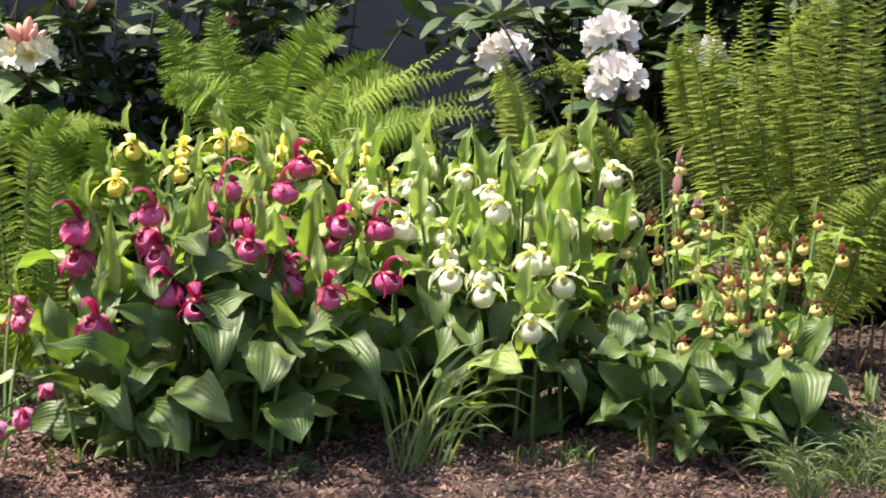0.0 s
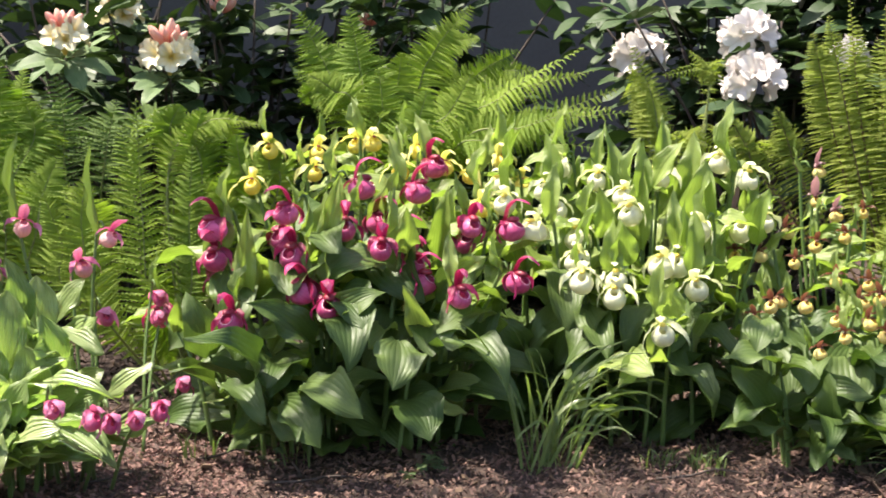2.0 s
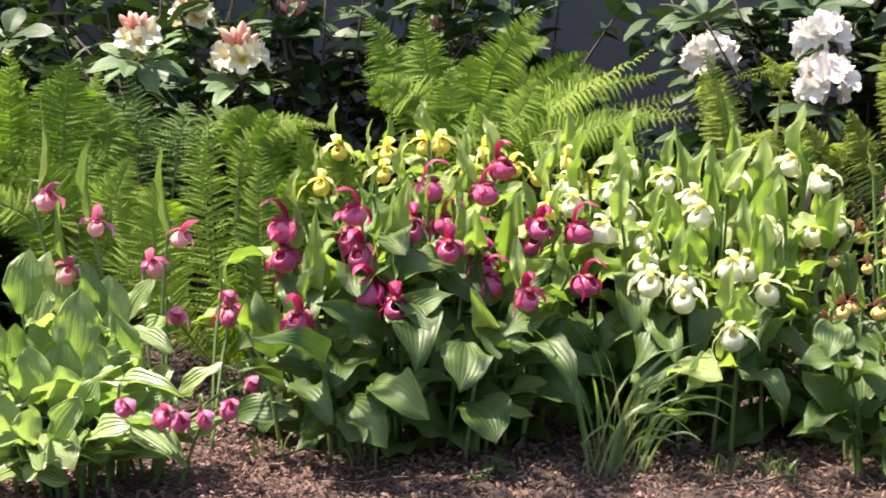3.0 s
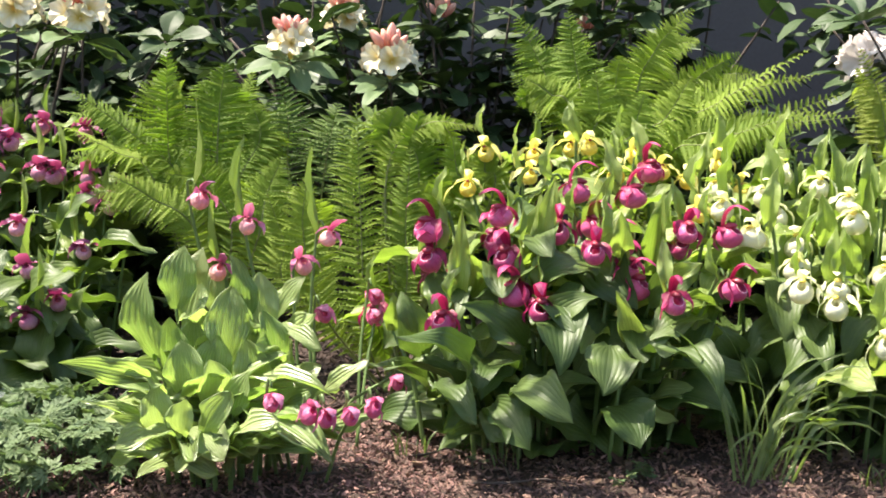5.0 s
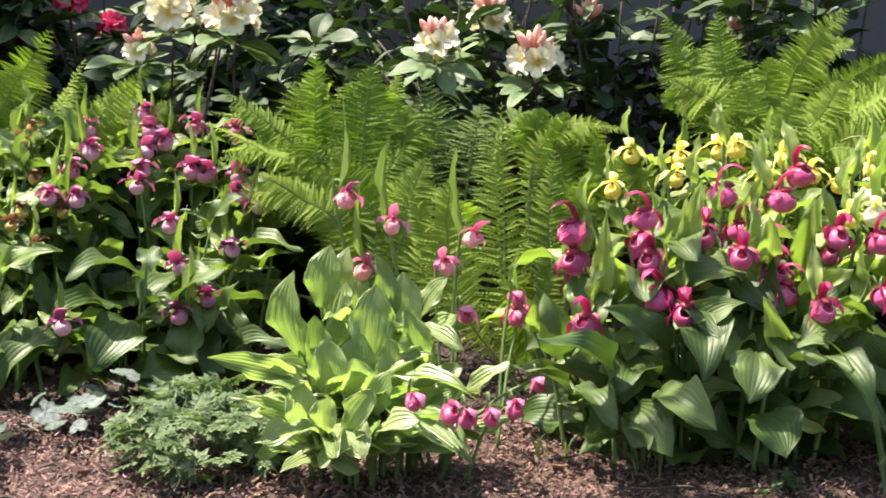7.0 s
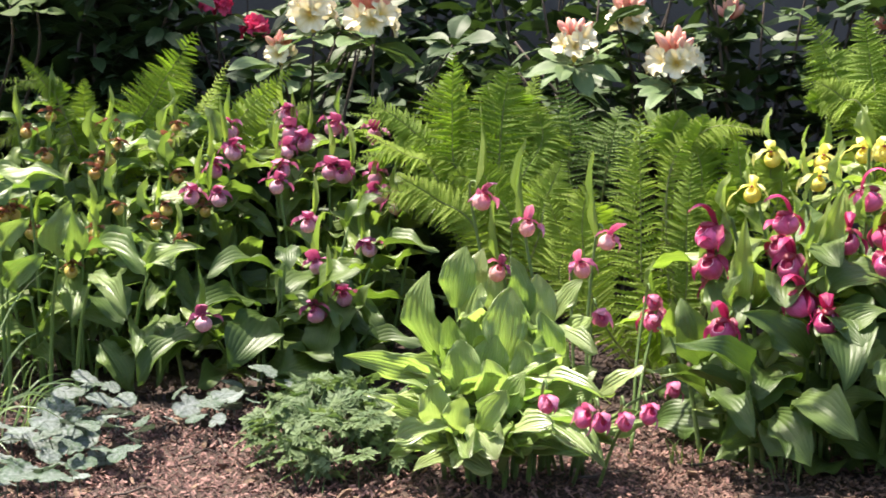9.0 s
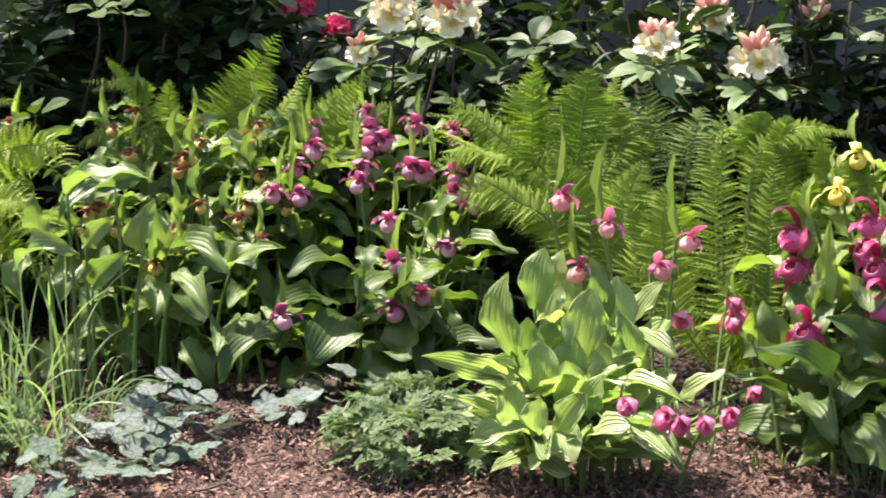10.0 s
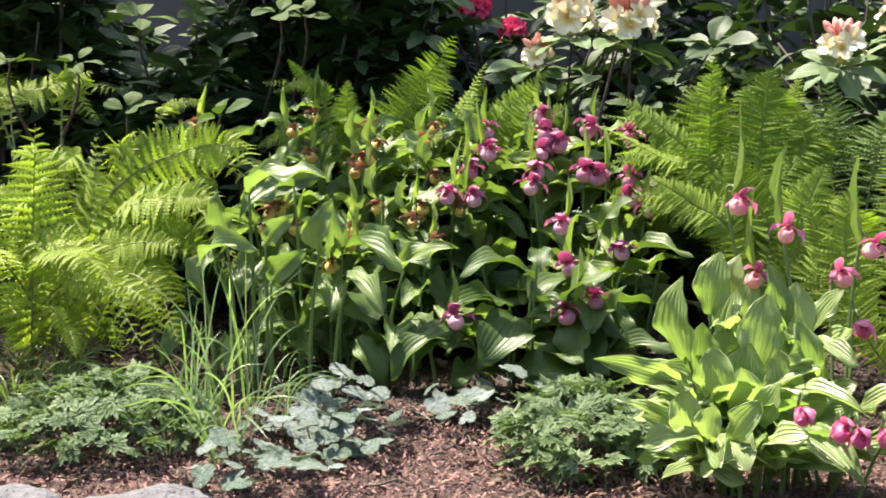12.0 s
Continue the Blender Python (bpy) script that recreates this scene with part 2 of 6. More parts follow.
def grid_faces(rows, cols, wrap=False):
    out = []
    for i in range(rows - 1):
        for j in range(cols if wrap else cols - 1):
            k = (j + 1) % cols
            out.append((i * cols + j, i * cols + k, (i + 1) * cols + k, (i + 1) * cols + j))
    return out


def leaf_shape(seed, curl=50, widest=0.42, base=0.25, pleats=5, pleat=0.02, fold=0.35, ripple=0.03, twist=10, rows=20, cols=11, tip=1.0, aspect=0.42):
    """A leaf of length 1 along y and width 1 across x that arches over +z, folded along its midrib and pleated along its veins."""
    r = random.Random(seed)
    cols = max(cols, 2 * pleats + 1)
    s = np.linspace(0, 1, rows)
    ang = radians(curl) * (0.5 - s ** 1.3)
    step = 1.0 / (rows - 1)
    y = np.concatenate([[0], np.cumsum(np.cos(ang[:-1]) * step)])
    z = np.concatenate([[0], np.cumsum(np.sin(ang[:-1]) * step)])
    ch = math.hypot(y[-1], z[-1])
    a = math.atan2(z[-1], y[-1])
    y, z = (y * math.cos(a) + z * math.sin(a)) / ch, (-y * math.sin(a) + z * math.cos(a)) / ch
    w = np.where(s < widest, base + (1 - base) * np.sin(np.pi / 2 * np.minimum(1, s / widest)) ** 1.1, np.maximum(0, 1 - (np.maximum(0, s - widest) / (1 - widest)) ** 2) ** (0.85 * tip))
    w = np.maximum(w, 0.012)
    v = np.linspace(-1, 1, cols)
    ph1, ph2, sway = r.uniform(0, 6), r.uniform(0, 6), r.uniform(-.16, .16)
    verts, uvs = [], []
    for i in range(rows):
        f = fold * (1.6 - 1.2 * s[i])
        tw = radians(twist) * s[i] * r.choice((1, 1)) * (1 if seed % 2 else -1)
        for j in range(cols):
            x = 0.5 * w[i] * v[j]
            up = f * abs(x) - fold * 0.15 * w[i]
            up += pleat * math.cos(pleats * math.pi * v[j]) * min(1, w[i] * 1.5)
            ph = ph1 if j > cols // 2 else ph2
            up += ripple * v[j] ** 2 * (1.3 * math.sin(8 * s[i] + ph) + 0.6 * math.sin(19 * s[i] + 2 * ph)) * w[i] ** 0.5
            x *= 1 + ripple * 0.5 * abs(v[j]) * math.sin(13 * s[i] + 3 * ph)
            xx = x * (1 - 0.25 * f) * math.cos(tw) - up * 0.4 * math.sin(tw)
            verts.append((xx + sway * math.sin(math.pi * s[i]), y[i], z[i] + (up + x * math.sin(tw)) * aspect))
            uvs.append(((v[j] + 1) / 2, s[i]))
    return verts, grid_faces(rows, cols), uvs


def leaf_set(name, material, count, **kw):
    made = []
    for k in range(count):
        opts = dict(kw)
        opts["curl"] = kw.get("curl", 50) * (0.7 + 0.6 * k / max(1, count - 1))
        v, f, u = leaf_shape(k * 7 + 3, **opts)
        made.append(mesh_of(name, v, f, material, u))
    return made


def along(base, tip, width, up=Vector((0, 0, 1)), roll=0.0, bow=None):
    """The pose that lays a unit leaf from base to tip, its upper face towards up."""
    base, tip = Vector(base), Vector(tip)
    y = tip - base
    n = y.length
    y.normalize()
    x = y.cross(up)
    if x.length < 0.05:
        x = y.cross(Vector((0.3, 1, 0.1)))
    x.normalize()
    z = x.cross(y)
    m = Matrix((x, y, z)).transposed().to_4x4()
    m = Matrix.Translation(base) @ m @ Matrix.Rotation(radians(roll), 4, "Y")
    return m @ Matrix.Diagonal((width, n, n if bow is None else bow, 1))


def tube(points, radii, sides=7):
    """A round stem through points."""
    pts = [Vector(p) for p in points]
    verts, uvs = [], []
    for i, p in enumerate(pts):
        d = (pts[min(i + 1, len(pts) - 1)] - pts[max(i - 1, 0)]).normalized()
        x = d.cross(Vector((0.31, 0.87, 0.2))).normalized()
        y = d.cross(x)
        for k in range(sides):
            a = 2 * math.pi * k / sides
            verts.append(p + (x * math.cos(a) + y * math.sin(a)) * radii[i])
            uvs.append((k / sides, i / (len(pts) - 1)))
    faces = grid_faces(len(pts), sides, True)
    faces.append(tuple(range(sides))[::-1])
    faces.append(tuple((len(pts) - 1) * sides + k for k in range(sides)))
    return verts, faces, uvs


def spline(points, steps):
    """Points on a smooth curve through the given ones."""
    p = [Vector(q) for q in points]
    p = [p[0] * 2 - p[1]] + p + [p[-1] * 2 - p[-2]]
    out = []
    n = len(p) - 3
    for k in range(steps + 1):
        u = k / steps * n
        i = min(int(u), n - 1)
        u -= i
        a, b, c, d = p[i:i + 4]
        out.append(0.5 * ((2 * b) + (c - a) * u + (2 * a - 5 * b + 4 * c - d) * u * u + (3 * b - a - 3 * c + d) * u ** 3))
    return out


# ---- orchid flowers ----


def pouch_shape(wide=1.0, deep=1.25, high=0.95, mouth=38, lean=35, sides=18, rings=12):
    """A slipper: an egg-shaped bag, wide 1, with a rolled mouth that opens upward and forward (-y)."""
    verts, uvs = [], []
    inner = [(0.55, -0.30), (0.8, -0.10), (0.96, -0.02)]
    turn = Matrix.Rotation(radians(lean), 3, "X")
    r0, h0 = math.sin(radians(mouth)), math.cos(radians(mouth))
    prof = [(r0 * a, h0 + b, 0.0) for a, b in inner]
    for k in range(rings):
        a = radians(mouth + (180 - mouth) * k / (rings - 1))
        prof.append((math.sin(a), math.cos(a), 0.12 + 0.88 * k / (rings - 1)))
    for rad, h, s in prof:
        for k in range(sides):
            a = 2 * math.pi * k / sides
            p = turn @ Vector((rad * math.cos(a), rad * math.sin(a), h))
            squash = 1.0 - 0.16 * max(0, p.z) - 0.05 * max(0, p.y)
            bulge = 1.0 + 0.10 * max(0, -p.y) * max(0, -p.z + 0.4)
            verts.append((p.x * 0.5 * wide * squash * (1 + 0.025 * math.sin(5 * a + 2 * h)), p.y * 0.5 * deep * bulge, p.z * 0.5 * high))
            uvs.append((k / sides, s))
    return verts, grid_faces(len(prof), sides, True), uvs


def ring_shape(mouth=38, lean=35, wide=1.0, deep=1.25, high=0.95, sides=16):
    verts, uvs = [], []
    turn = Matrix.Rotation(radians(lean), 3, "X")
    r0, h0 = math.sin(radians(mouth)), math.cos(radians(mouth))
    for k in range(sides):
        a = 2 * math.pi * k / sides
        for j in range(5):
            b = 2 * math.pi * j / 5
            p = turn @ Vector(((r0 + 0.03 * math.cos(b)) * math.cos(a), (r0 + 0.03 * math.cos(b)) * math.sin(a), h0 + 0.008 + 0.022 * math.sin(b)))
            verts.append((p.x * 0.5 * wide * (1 - 0.16 * max(0, p.z)), p.y * 0.5 * deep, p.z * 0.5 * high))
            uvs.append((k / sides, j / 5))
    faces = []
    for k in range(sides):
        for j in range(5):
            k2, j2 = (k + 1) % sides, (j + 1) % 5
            faces.append((k * 5 + j, k2 * 5 + j, k2 * 5 + j2, k * 5 + j2))
    return verts, faces, uvs


class Flower:
    """One kind of slipper orchid flower; add() hangs a flower on a plant."""

    def __init__(self, pouch, petal, hood, shield, pouch_label, petal_label, size, rim=None, deep=1.2, high=0.95, mouth=27, lean=42,
                 hood_length=1.1, hood_width=0.75, hood_curl=110, hood_rise=0.55, petal_length=1.3, petal_width=0.3, droop=0.75, spread=0.55, twist=20, shield_size=1.0):
        v, f, u = pouch_shape(1.0, deep, high, mouth, lean)
        self.pouch = mesh_of("pouch", v, f, pouch, u)
        self.rim = None
        if rim:
            v, f, u = ring_shape(mouth, lean, 1.0, deep, high)
            self.rim = mesh_of("rim", v, f, rim, u)
        v, f, u = leaf_shape(5, curl=hood_curl, widest=0.42, base=0.45, pleats=2, pleat=0.01, fold=-0.5, ripple=0.08, twist=0, rows=12, cols=7, aspect=0.35)
        self.hood = mesh_of("dorsal_sepal", v, f, hood, u)
        self.petals = []
        for k in (4, 7):
            v, f, u = leaf_shape(k, curl=95, widest=0.28, base=0.55, pleats=2, pleat=0.02, fold=0.5, ripple=0.2, twist=twist * 4, rows=14, cols=5, tip=1.3, aspect=0.18)
            self.petals.append(mesh_of("petal", v, f, petal, u))
        v, f, u = pouch_shape(0.30 * shield_size, 0.42 * shield_size, 0.19 * shield_size, 4, 30, 9, 7)
        self.shield = mesh_of("staminode", v, f, shield, u)
        self.size, self.label, self.petal_label = size, pouch_label, petal_label
        self.deep, self.high = deep, high
        self.hood_length, self.hood_width, self.hood_rise = hood_length, hood_width, hood_rise
        self.petal_length, self.petal_width, self.droop, self.spread = petal_length, petal_width, droop, spread

    def add(self, plant, at, turn, size=1.0, nod=0.0, loose=9.0):
        """at: the pouch's middle; turn: degrees to the right of the viewer, who stands at -y. Returns where the stem meets the flower."""
        s = self.size * size * rng.uniform(0.92, 1.1)
        m = Matrix.Translation(at) @ Matrix.Rotation(radians(turn), 4, "Z") @ Matrix.Rotation(radians(nod + rng.uniform(-loose, loose)), 4, "X") @ Matrix.Rotation(radians(rng.uniform(-loose, loose)), 4, "Y")
        bag = part("flower", self.pouch, plant, m @ Matrix.Diagonal((s, s, s, 1)), self.label)
        hd, hh = 0.5 * self.deep, 0.5 * self.high
        hub = Vector((0, hd * 0.55, hh * 1.05))
        hb = self.hood_rise * rng.uniform(0.7, 1.3)
        part("dorsal_sepal", self.hood, bag, along(hub, hub + Vector((rng.uniform(-.15, .15), -self.hood_length * rng.uniform(0.7, 0.95), hb)), self.hood_width * rng.uniform(0.85, 1.15), Vector((0, 0.5, 1)), rng.uniform(-12, 12), self.hood_length), self.petal_label)
        for side in (-1, 1):
            out = Vector((side * self.spread * rng.uniform(0.75, 1.2), -0.35 + rng.uniform(-.2, .2), -self.droop * rng.uniform(0.75, 1.2))) * self.petal_length
            part("petal", rng.choice(self.petals), bag, along(hub + Vector((side * 0.12, -0.05, 0)), hub + out, self.petal_width * rng.uniform(0.85, 1.2), Vector((side, -0.3, 0.8)), side * rng.uniform(5, 40), self.petal_length), self.petal_label)
        part("synsepal", self.hood, bag, along(hub, Vector((0, hd * 0.95, -0.55)), self.hood_width * 0.9, Vector((0, 1, 0))), self.petal_label)
        part("staminode", self.shield, bag, Matrix.Translation((0, -hd * 0.22, hh * 1.04)))
        if self.rim:
            part("rim", self.rim, bag, None, "pale rolled rim")
        return m @ (hub * s + Vector((0, 0.012, 0.0)))


LEAVES = {
    "broad": leaf_set("leaf", LEAF_BROAD_SHADED, 7, curl=75, tip=1.3, twist=22, widest=0.42, base=0.3, pleats=6, pleat=0.006, fold=0.4, ripple=0.15),
    "fresh": leaf_set("leaf", LEAF_FRESH, 6, curl=55, tip=1.45, twist=22, widest=0.38, base=0.35, pleats=5, pleat=0.02, fold=0.45, ripple=0.14),
    "lime": leaf_set("leaf", LEAF_LIME, 8, curl=52, tip=1.1, twist=24, widest=0.5, base=0.3, pleats=7, pleat=0.03, fold=0.3, ripple=0.12),
    "mid": leaf_set("leaf", LEAF_MID, 6, curl=60, tip=1.45, twist=24, widest=0.38, base=0.35, pleats=5, pleat=0.022, fold=0.45, ripple=0.16),
    "worn": leaf_set("leaf", LEAF_WORN, 6, curl=80, tip=1.5, twist=24, widest=0.38, base=0.3, pleats=6, pleat=0.025, fold=0.4, ripple=0.2),
    "bract": leaf_set("bract", LEAF_FRESH, 4, curl=85, widest=0.3, base=0.5, pleats=2, pleat=0.02, fold=0.6, ripple=0.25, twist=70, rows=14, cols=5, tip=1.5, aspect=0.25),
    "spear": leaf_set("bract", LEAF_FRESH, 4, curl=38, widest=0.3, base=0.4, pleats=2, pleat=0.02, fold=0.7, ripple=0.12, twist=30, rows=14, cols=5, tip=1.6, aspect=0.25),
    "rhodo": leaf_set("leaf", RHODO, 4, curl=35, widest=0.5, base=0.2, pleats=1, pleat=0.01, fold=0.25, ripple=0.03, rows=9, cols=5),
    "rhodo_young": leaf_set("leaf", RHODO_YOUNG, 3, curl=35, widest=0.5, base=0.2, pleats=1, pleat=0.01, fold=0.25, ripple=0.03, rows=9, cols=5),
    "rhodo_pale": leaf_set("leaf", RHODO_PALE, 3, curl=35, widest=0.5, base=0.2, pleats=1, pleat=0.01, fold=0.25, ripple=0.03, rows=9, cols=5),
}


def orchid(at, turn, clump, flower, label, group, leaves="broad", size=1.0, pull=0.35, count=4, length=0.19, width=0.075, upright=0.35, bract=0.09, front=0.45, nod=0.0, reach=0.5, over=-0.02, skirt=0, slim=0.4, loose=9.0, upper="fresh"):
    """One flowering stem: a stem from the ground, pleated leaves that clasp it, a bract and a nodding flower."""
    at = Vector(at)
    turn += math.degrees(math.atan2(-at.x, at.y))
    foot = Vector((at.x, at.y, 0)).lerp(Vector((*clump, 0)), pull) + Vector((rng.uniform(-.04, .04), rng.uniform(0.0, .08), 0))
    plant = thing("slipper_orchid", foot, label, "orchid", group)
    local = at - foot
    end = flower.add(plant, local, turn, size, nod, loose)
    view = Vector((-at.x, -at.y, 0)).normalized()
    back = Matrix.Rotation(radians(turn), 3, "Z") @ Vector((0, 1, 0))
    top = Vector((end.x, end.y, end.z)) + back * 0.012 + Vector((0, 0, 0.012))
    mid = Vector((top.x * 0.55, top.y * 0.55, top.z * 0.55)) + back * 0.02
    pts = spline([(0, 0, -0.02), mid, top + back * 0.012 + Vector((0, 0, -0.03)), top, end], 14)
    thick = 0.0035 if leaves == "lime" else 0.0045
    v, f, u = tube(pts, [thick * (1 - 0.45 * i / 14) for i in range(15)])
    part("stem", mesh_of("stem", v, f, STEM, u), plant)
    kind = LEAVES[leaves]
    a0 = rng.uniform(0, 6.28)
    for k in range(count):
        s = 0.12 + reach * k / max(1, count - 1) + rng.uniform(-.04, .04)
        base = pts[min(14, max(0, int(s * 11)))]
        a = a0 + k * 2.5 + rng.uniform(-.4, .4)
        d = Vector((math.cos(a), math.sin(a), 0))
        if s > front and d.dot(view) > 0.1:
            d = -d
        low = s < 0.34
        ln = length * rng.uniform(0.85, 1.2) * (1.0 if low else 0.95)
        el = -0.05 + rng.uniform(-.25, .2) if low else upright + 0.6 * s + rng.uniform(-.2, .25)
        tip = base + (d * math.cos(el) + Vector((0, 0, 1)) * math.sin(el)) * ln
        tip.z = min(max(tip.z, 0.02), local.z + over)
        # low leaves take the darker green, upper ones the paler, as painted canopy shade
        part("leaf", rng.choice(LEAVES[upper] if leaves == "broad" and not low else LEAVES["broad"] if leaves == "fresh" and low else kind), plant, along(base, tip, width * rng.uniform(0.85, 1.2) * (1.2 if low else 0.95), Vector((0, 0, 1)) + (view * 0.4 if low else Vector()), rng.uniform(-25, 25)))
    for k in range(skirt):
        base = pts[rng.choice((4, 5, 6))]
        a = rng.uniform(-1.2, 1.2)
        d = Matrix.Rotation(a, 3, "Z") @ view
        tip = base + d * length * rng.uniform(0.6, 0.95)
        tip.z = max(0.02, base.z - rng.uniform(0.02, 0.11))
        # skirt leaves of pale kinds also use the shade-darkened green
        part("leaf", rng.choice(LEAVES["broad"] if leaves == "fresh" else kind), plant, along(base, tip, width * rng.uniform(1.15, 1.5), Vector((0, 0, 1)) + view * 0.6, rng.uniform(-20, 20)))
    if bract:
        ln = bract * rng.uniform(0.8, 1.25)
        part("bract", rng.choice(LEAVES["fresh"] if slim > 0.3 else LEAVES["bract"] if slim > 0.2 else LEAVES["spear"]), plant,
             along(top - Vector((0, 0, 0.02)), top + Vector((rng.uniform(-.02, .02), rng.uniform(-.01, .02), ln)) + back * 0.01, ln * slim, view + Vector((-0.4, 0, 0)), rng.uniform(-70, 70)), "upright green bract")
    return plant


def leafy_shoots(rows, clump, label, group, leaves, extra=1, broad=1.25, rise=0.0, back=0.0):
    """Leaves of shoots without a flower: each shoot is a short stem with one large leaf."""
    for x0, y0, z0, x1, y1, z1, w, roll in rows:
        base, tip = Vector((x0, y0, z0)), Vector((x1, y1, z1))
        foot = Vector((x0, y0, 0)).lerp(Vector((*clump, 0)), 0.25)
        foot += Vector((x0, y0, 0)).normalized() * back
        plant = thing("orchid_shoot", foot, label, "orchid shoot", group)
        b = base - foot
        v, f, u = tube(spline([(0, 0, -0.02), (b.x * 0.4, b.y * 0.4, b.z * 0.6), b], 8), [0.005 - 0.0003 * i for i in range(9)])
        part("stem", mesh_of("stem", v, f, STEM, u), plant)
        view = Vector((-x0, -y0, 0)).normalized()
        up = (Vector((rng.uniform(-.7, .5), 0, 1)) + view * (0.5 if z1 < z0 + 0.05 else 1.2)).normalized()
        part("leaf", rng.choice(LEAVES[leaves]), plant, along(b, tip - foot, w * broad, up, roll + rng.uniform(-12, 12)))
        for k in range(extra):
            h = b.z * rng.uniform(0.25, 0.7)
            root = Vector((b.x * h / b.z * 0.8, b.y * h / b.z * 0.8, h))
            d = Matrix.Rotation(rng.uniform(-1.5, 1.5), 3, "Z") @ view
            end = root + d * rng.uniform(0.12, 0.18) + Vector((0, 0, rng.uniform(-.04, .07) + rise))
            end.z = max(0.02, end.z)
            part("leaf", rng.choice(LEAVES[leaves]), plant, along(root, end, w * rng.uniform(0.9, 1.25), Vector((0, 0, 1)) + view * 0.5, rng.uniform(-20, 20)))


# ---- ferns ----


def frond_shape(points, width, normal, seed, pairs=34, lobes=8, droop=0.15, stalk=0.12, curl=0.0, slim=0.0062, edge=0.35, sweep=0.18):
    """A fern blade along a curved midrib: pairs of toothed leaflets, longest in the middle third. Returns blade and midrib."""
    r = random.Random(seed)
    line = spline(points, 44)
    n = len(line) - 1
    verts, faces, uvs = [], [], []
    sway, last = r.uniform(-.5, .5), {}
    for k in range(pairs * 2):
        if r.random() < 0.03:
            continue
        side = 1 if k % 2 else -1
        s = stalk + (1 - stalk) * ((k // 2 + 0.3 * (k % 2) + r.uniform(-.12, .12)) / pairs)
        u = min(max(s, 0.0), 0.999) * n
        i = min(int(u), n - 1)
        p = line[i].lerp(line[i + 1], u - i)
        d = (line[min(i + 1, n)] - line[max(i - 1, 0)]).normalized()
        right = d.cross(Matrix.Rotation(sway * s, 3, d) @ normal).normalized()
        z = right.cross(d).normalized()
        q = min(1.0, max(0.0, (s - stalk) / (1 - stalk)))
        ln = width * min(1.0, 0.3 + 2.2 * q) * (1 - q ** 2.0) ** 0.85 * r.uniform(0.85, 1.1) + 0.004
        lean = sweep + 0.3 * q * q + r.uniform(-.1, .1)
        out = (right * side + d * lean + z * r.uniform(-.05, .25)).normalized()
        tilt = edge * r.uniform(0.3, 1.6)
        across = (out.cross(z).normalized() * math.cos(tilt) + z * math.sin(tilt) * side).normalized()
        up = across.cross(out).normalized()
        half = min(slim, 0.11 * ln + 0.0016) * r.uniform(0.85, 1.15)
        dz = droop * r.uniform(0.2, 1.6)
        bend = r.uniform(-0.04, 0.12)
        sag = Vector((0, 0, ln * r.uniform(0.04, 0.22)))
        m = 2 * lobes
        o = len(verts)
        if o:
            near = last.get(side, last.get(-side))
            faces.append((near, o + 1, o + (0 if side > 0 else 2)) if side in last else (near, o + 1, o))
        last[side] = o + 1
        for j in range(m + 1):
            t = j / m
            c = p + out * (ln * t) - z * (dz * ln * t * t) - sag * (t * t) + d * (bend * ln * t * t) + z * (curl * ln * math.sin(t * 5))
            hw = half * (1 - t ** 2.2) * (1.0 if j % 2 else 0.22) + 0.0003
            lift = up * (0.35 * hw)
            verts += [c + across * hw + lift + out * hw * 0.5, c, c - across * hw + lift + out * hw * 0.5]
            uvs += [(0, t), (0.5, t), (1, t)]
        for j in range(m):
            a = o + 3 * j
            faces += [(a, a + 1, a + 4, a + 3), (a + 1, a + 2, a + 5, a + 4)]
    rib = tube(line, [0.0032 * (1 - 0.85 * i / n) for i in range(n + 1)], 5)
    return (verts, faces, uvs), rib


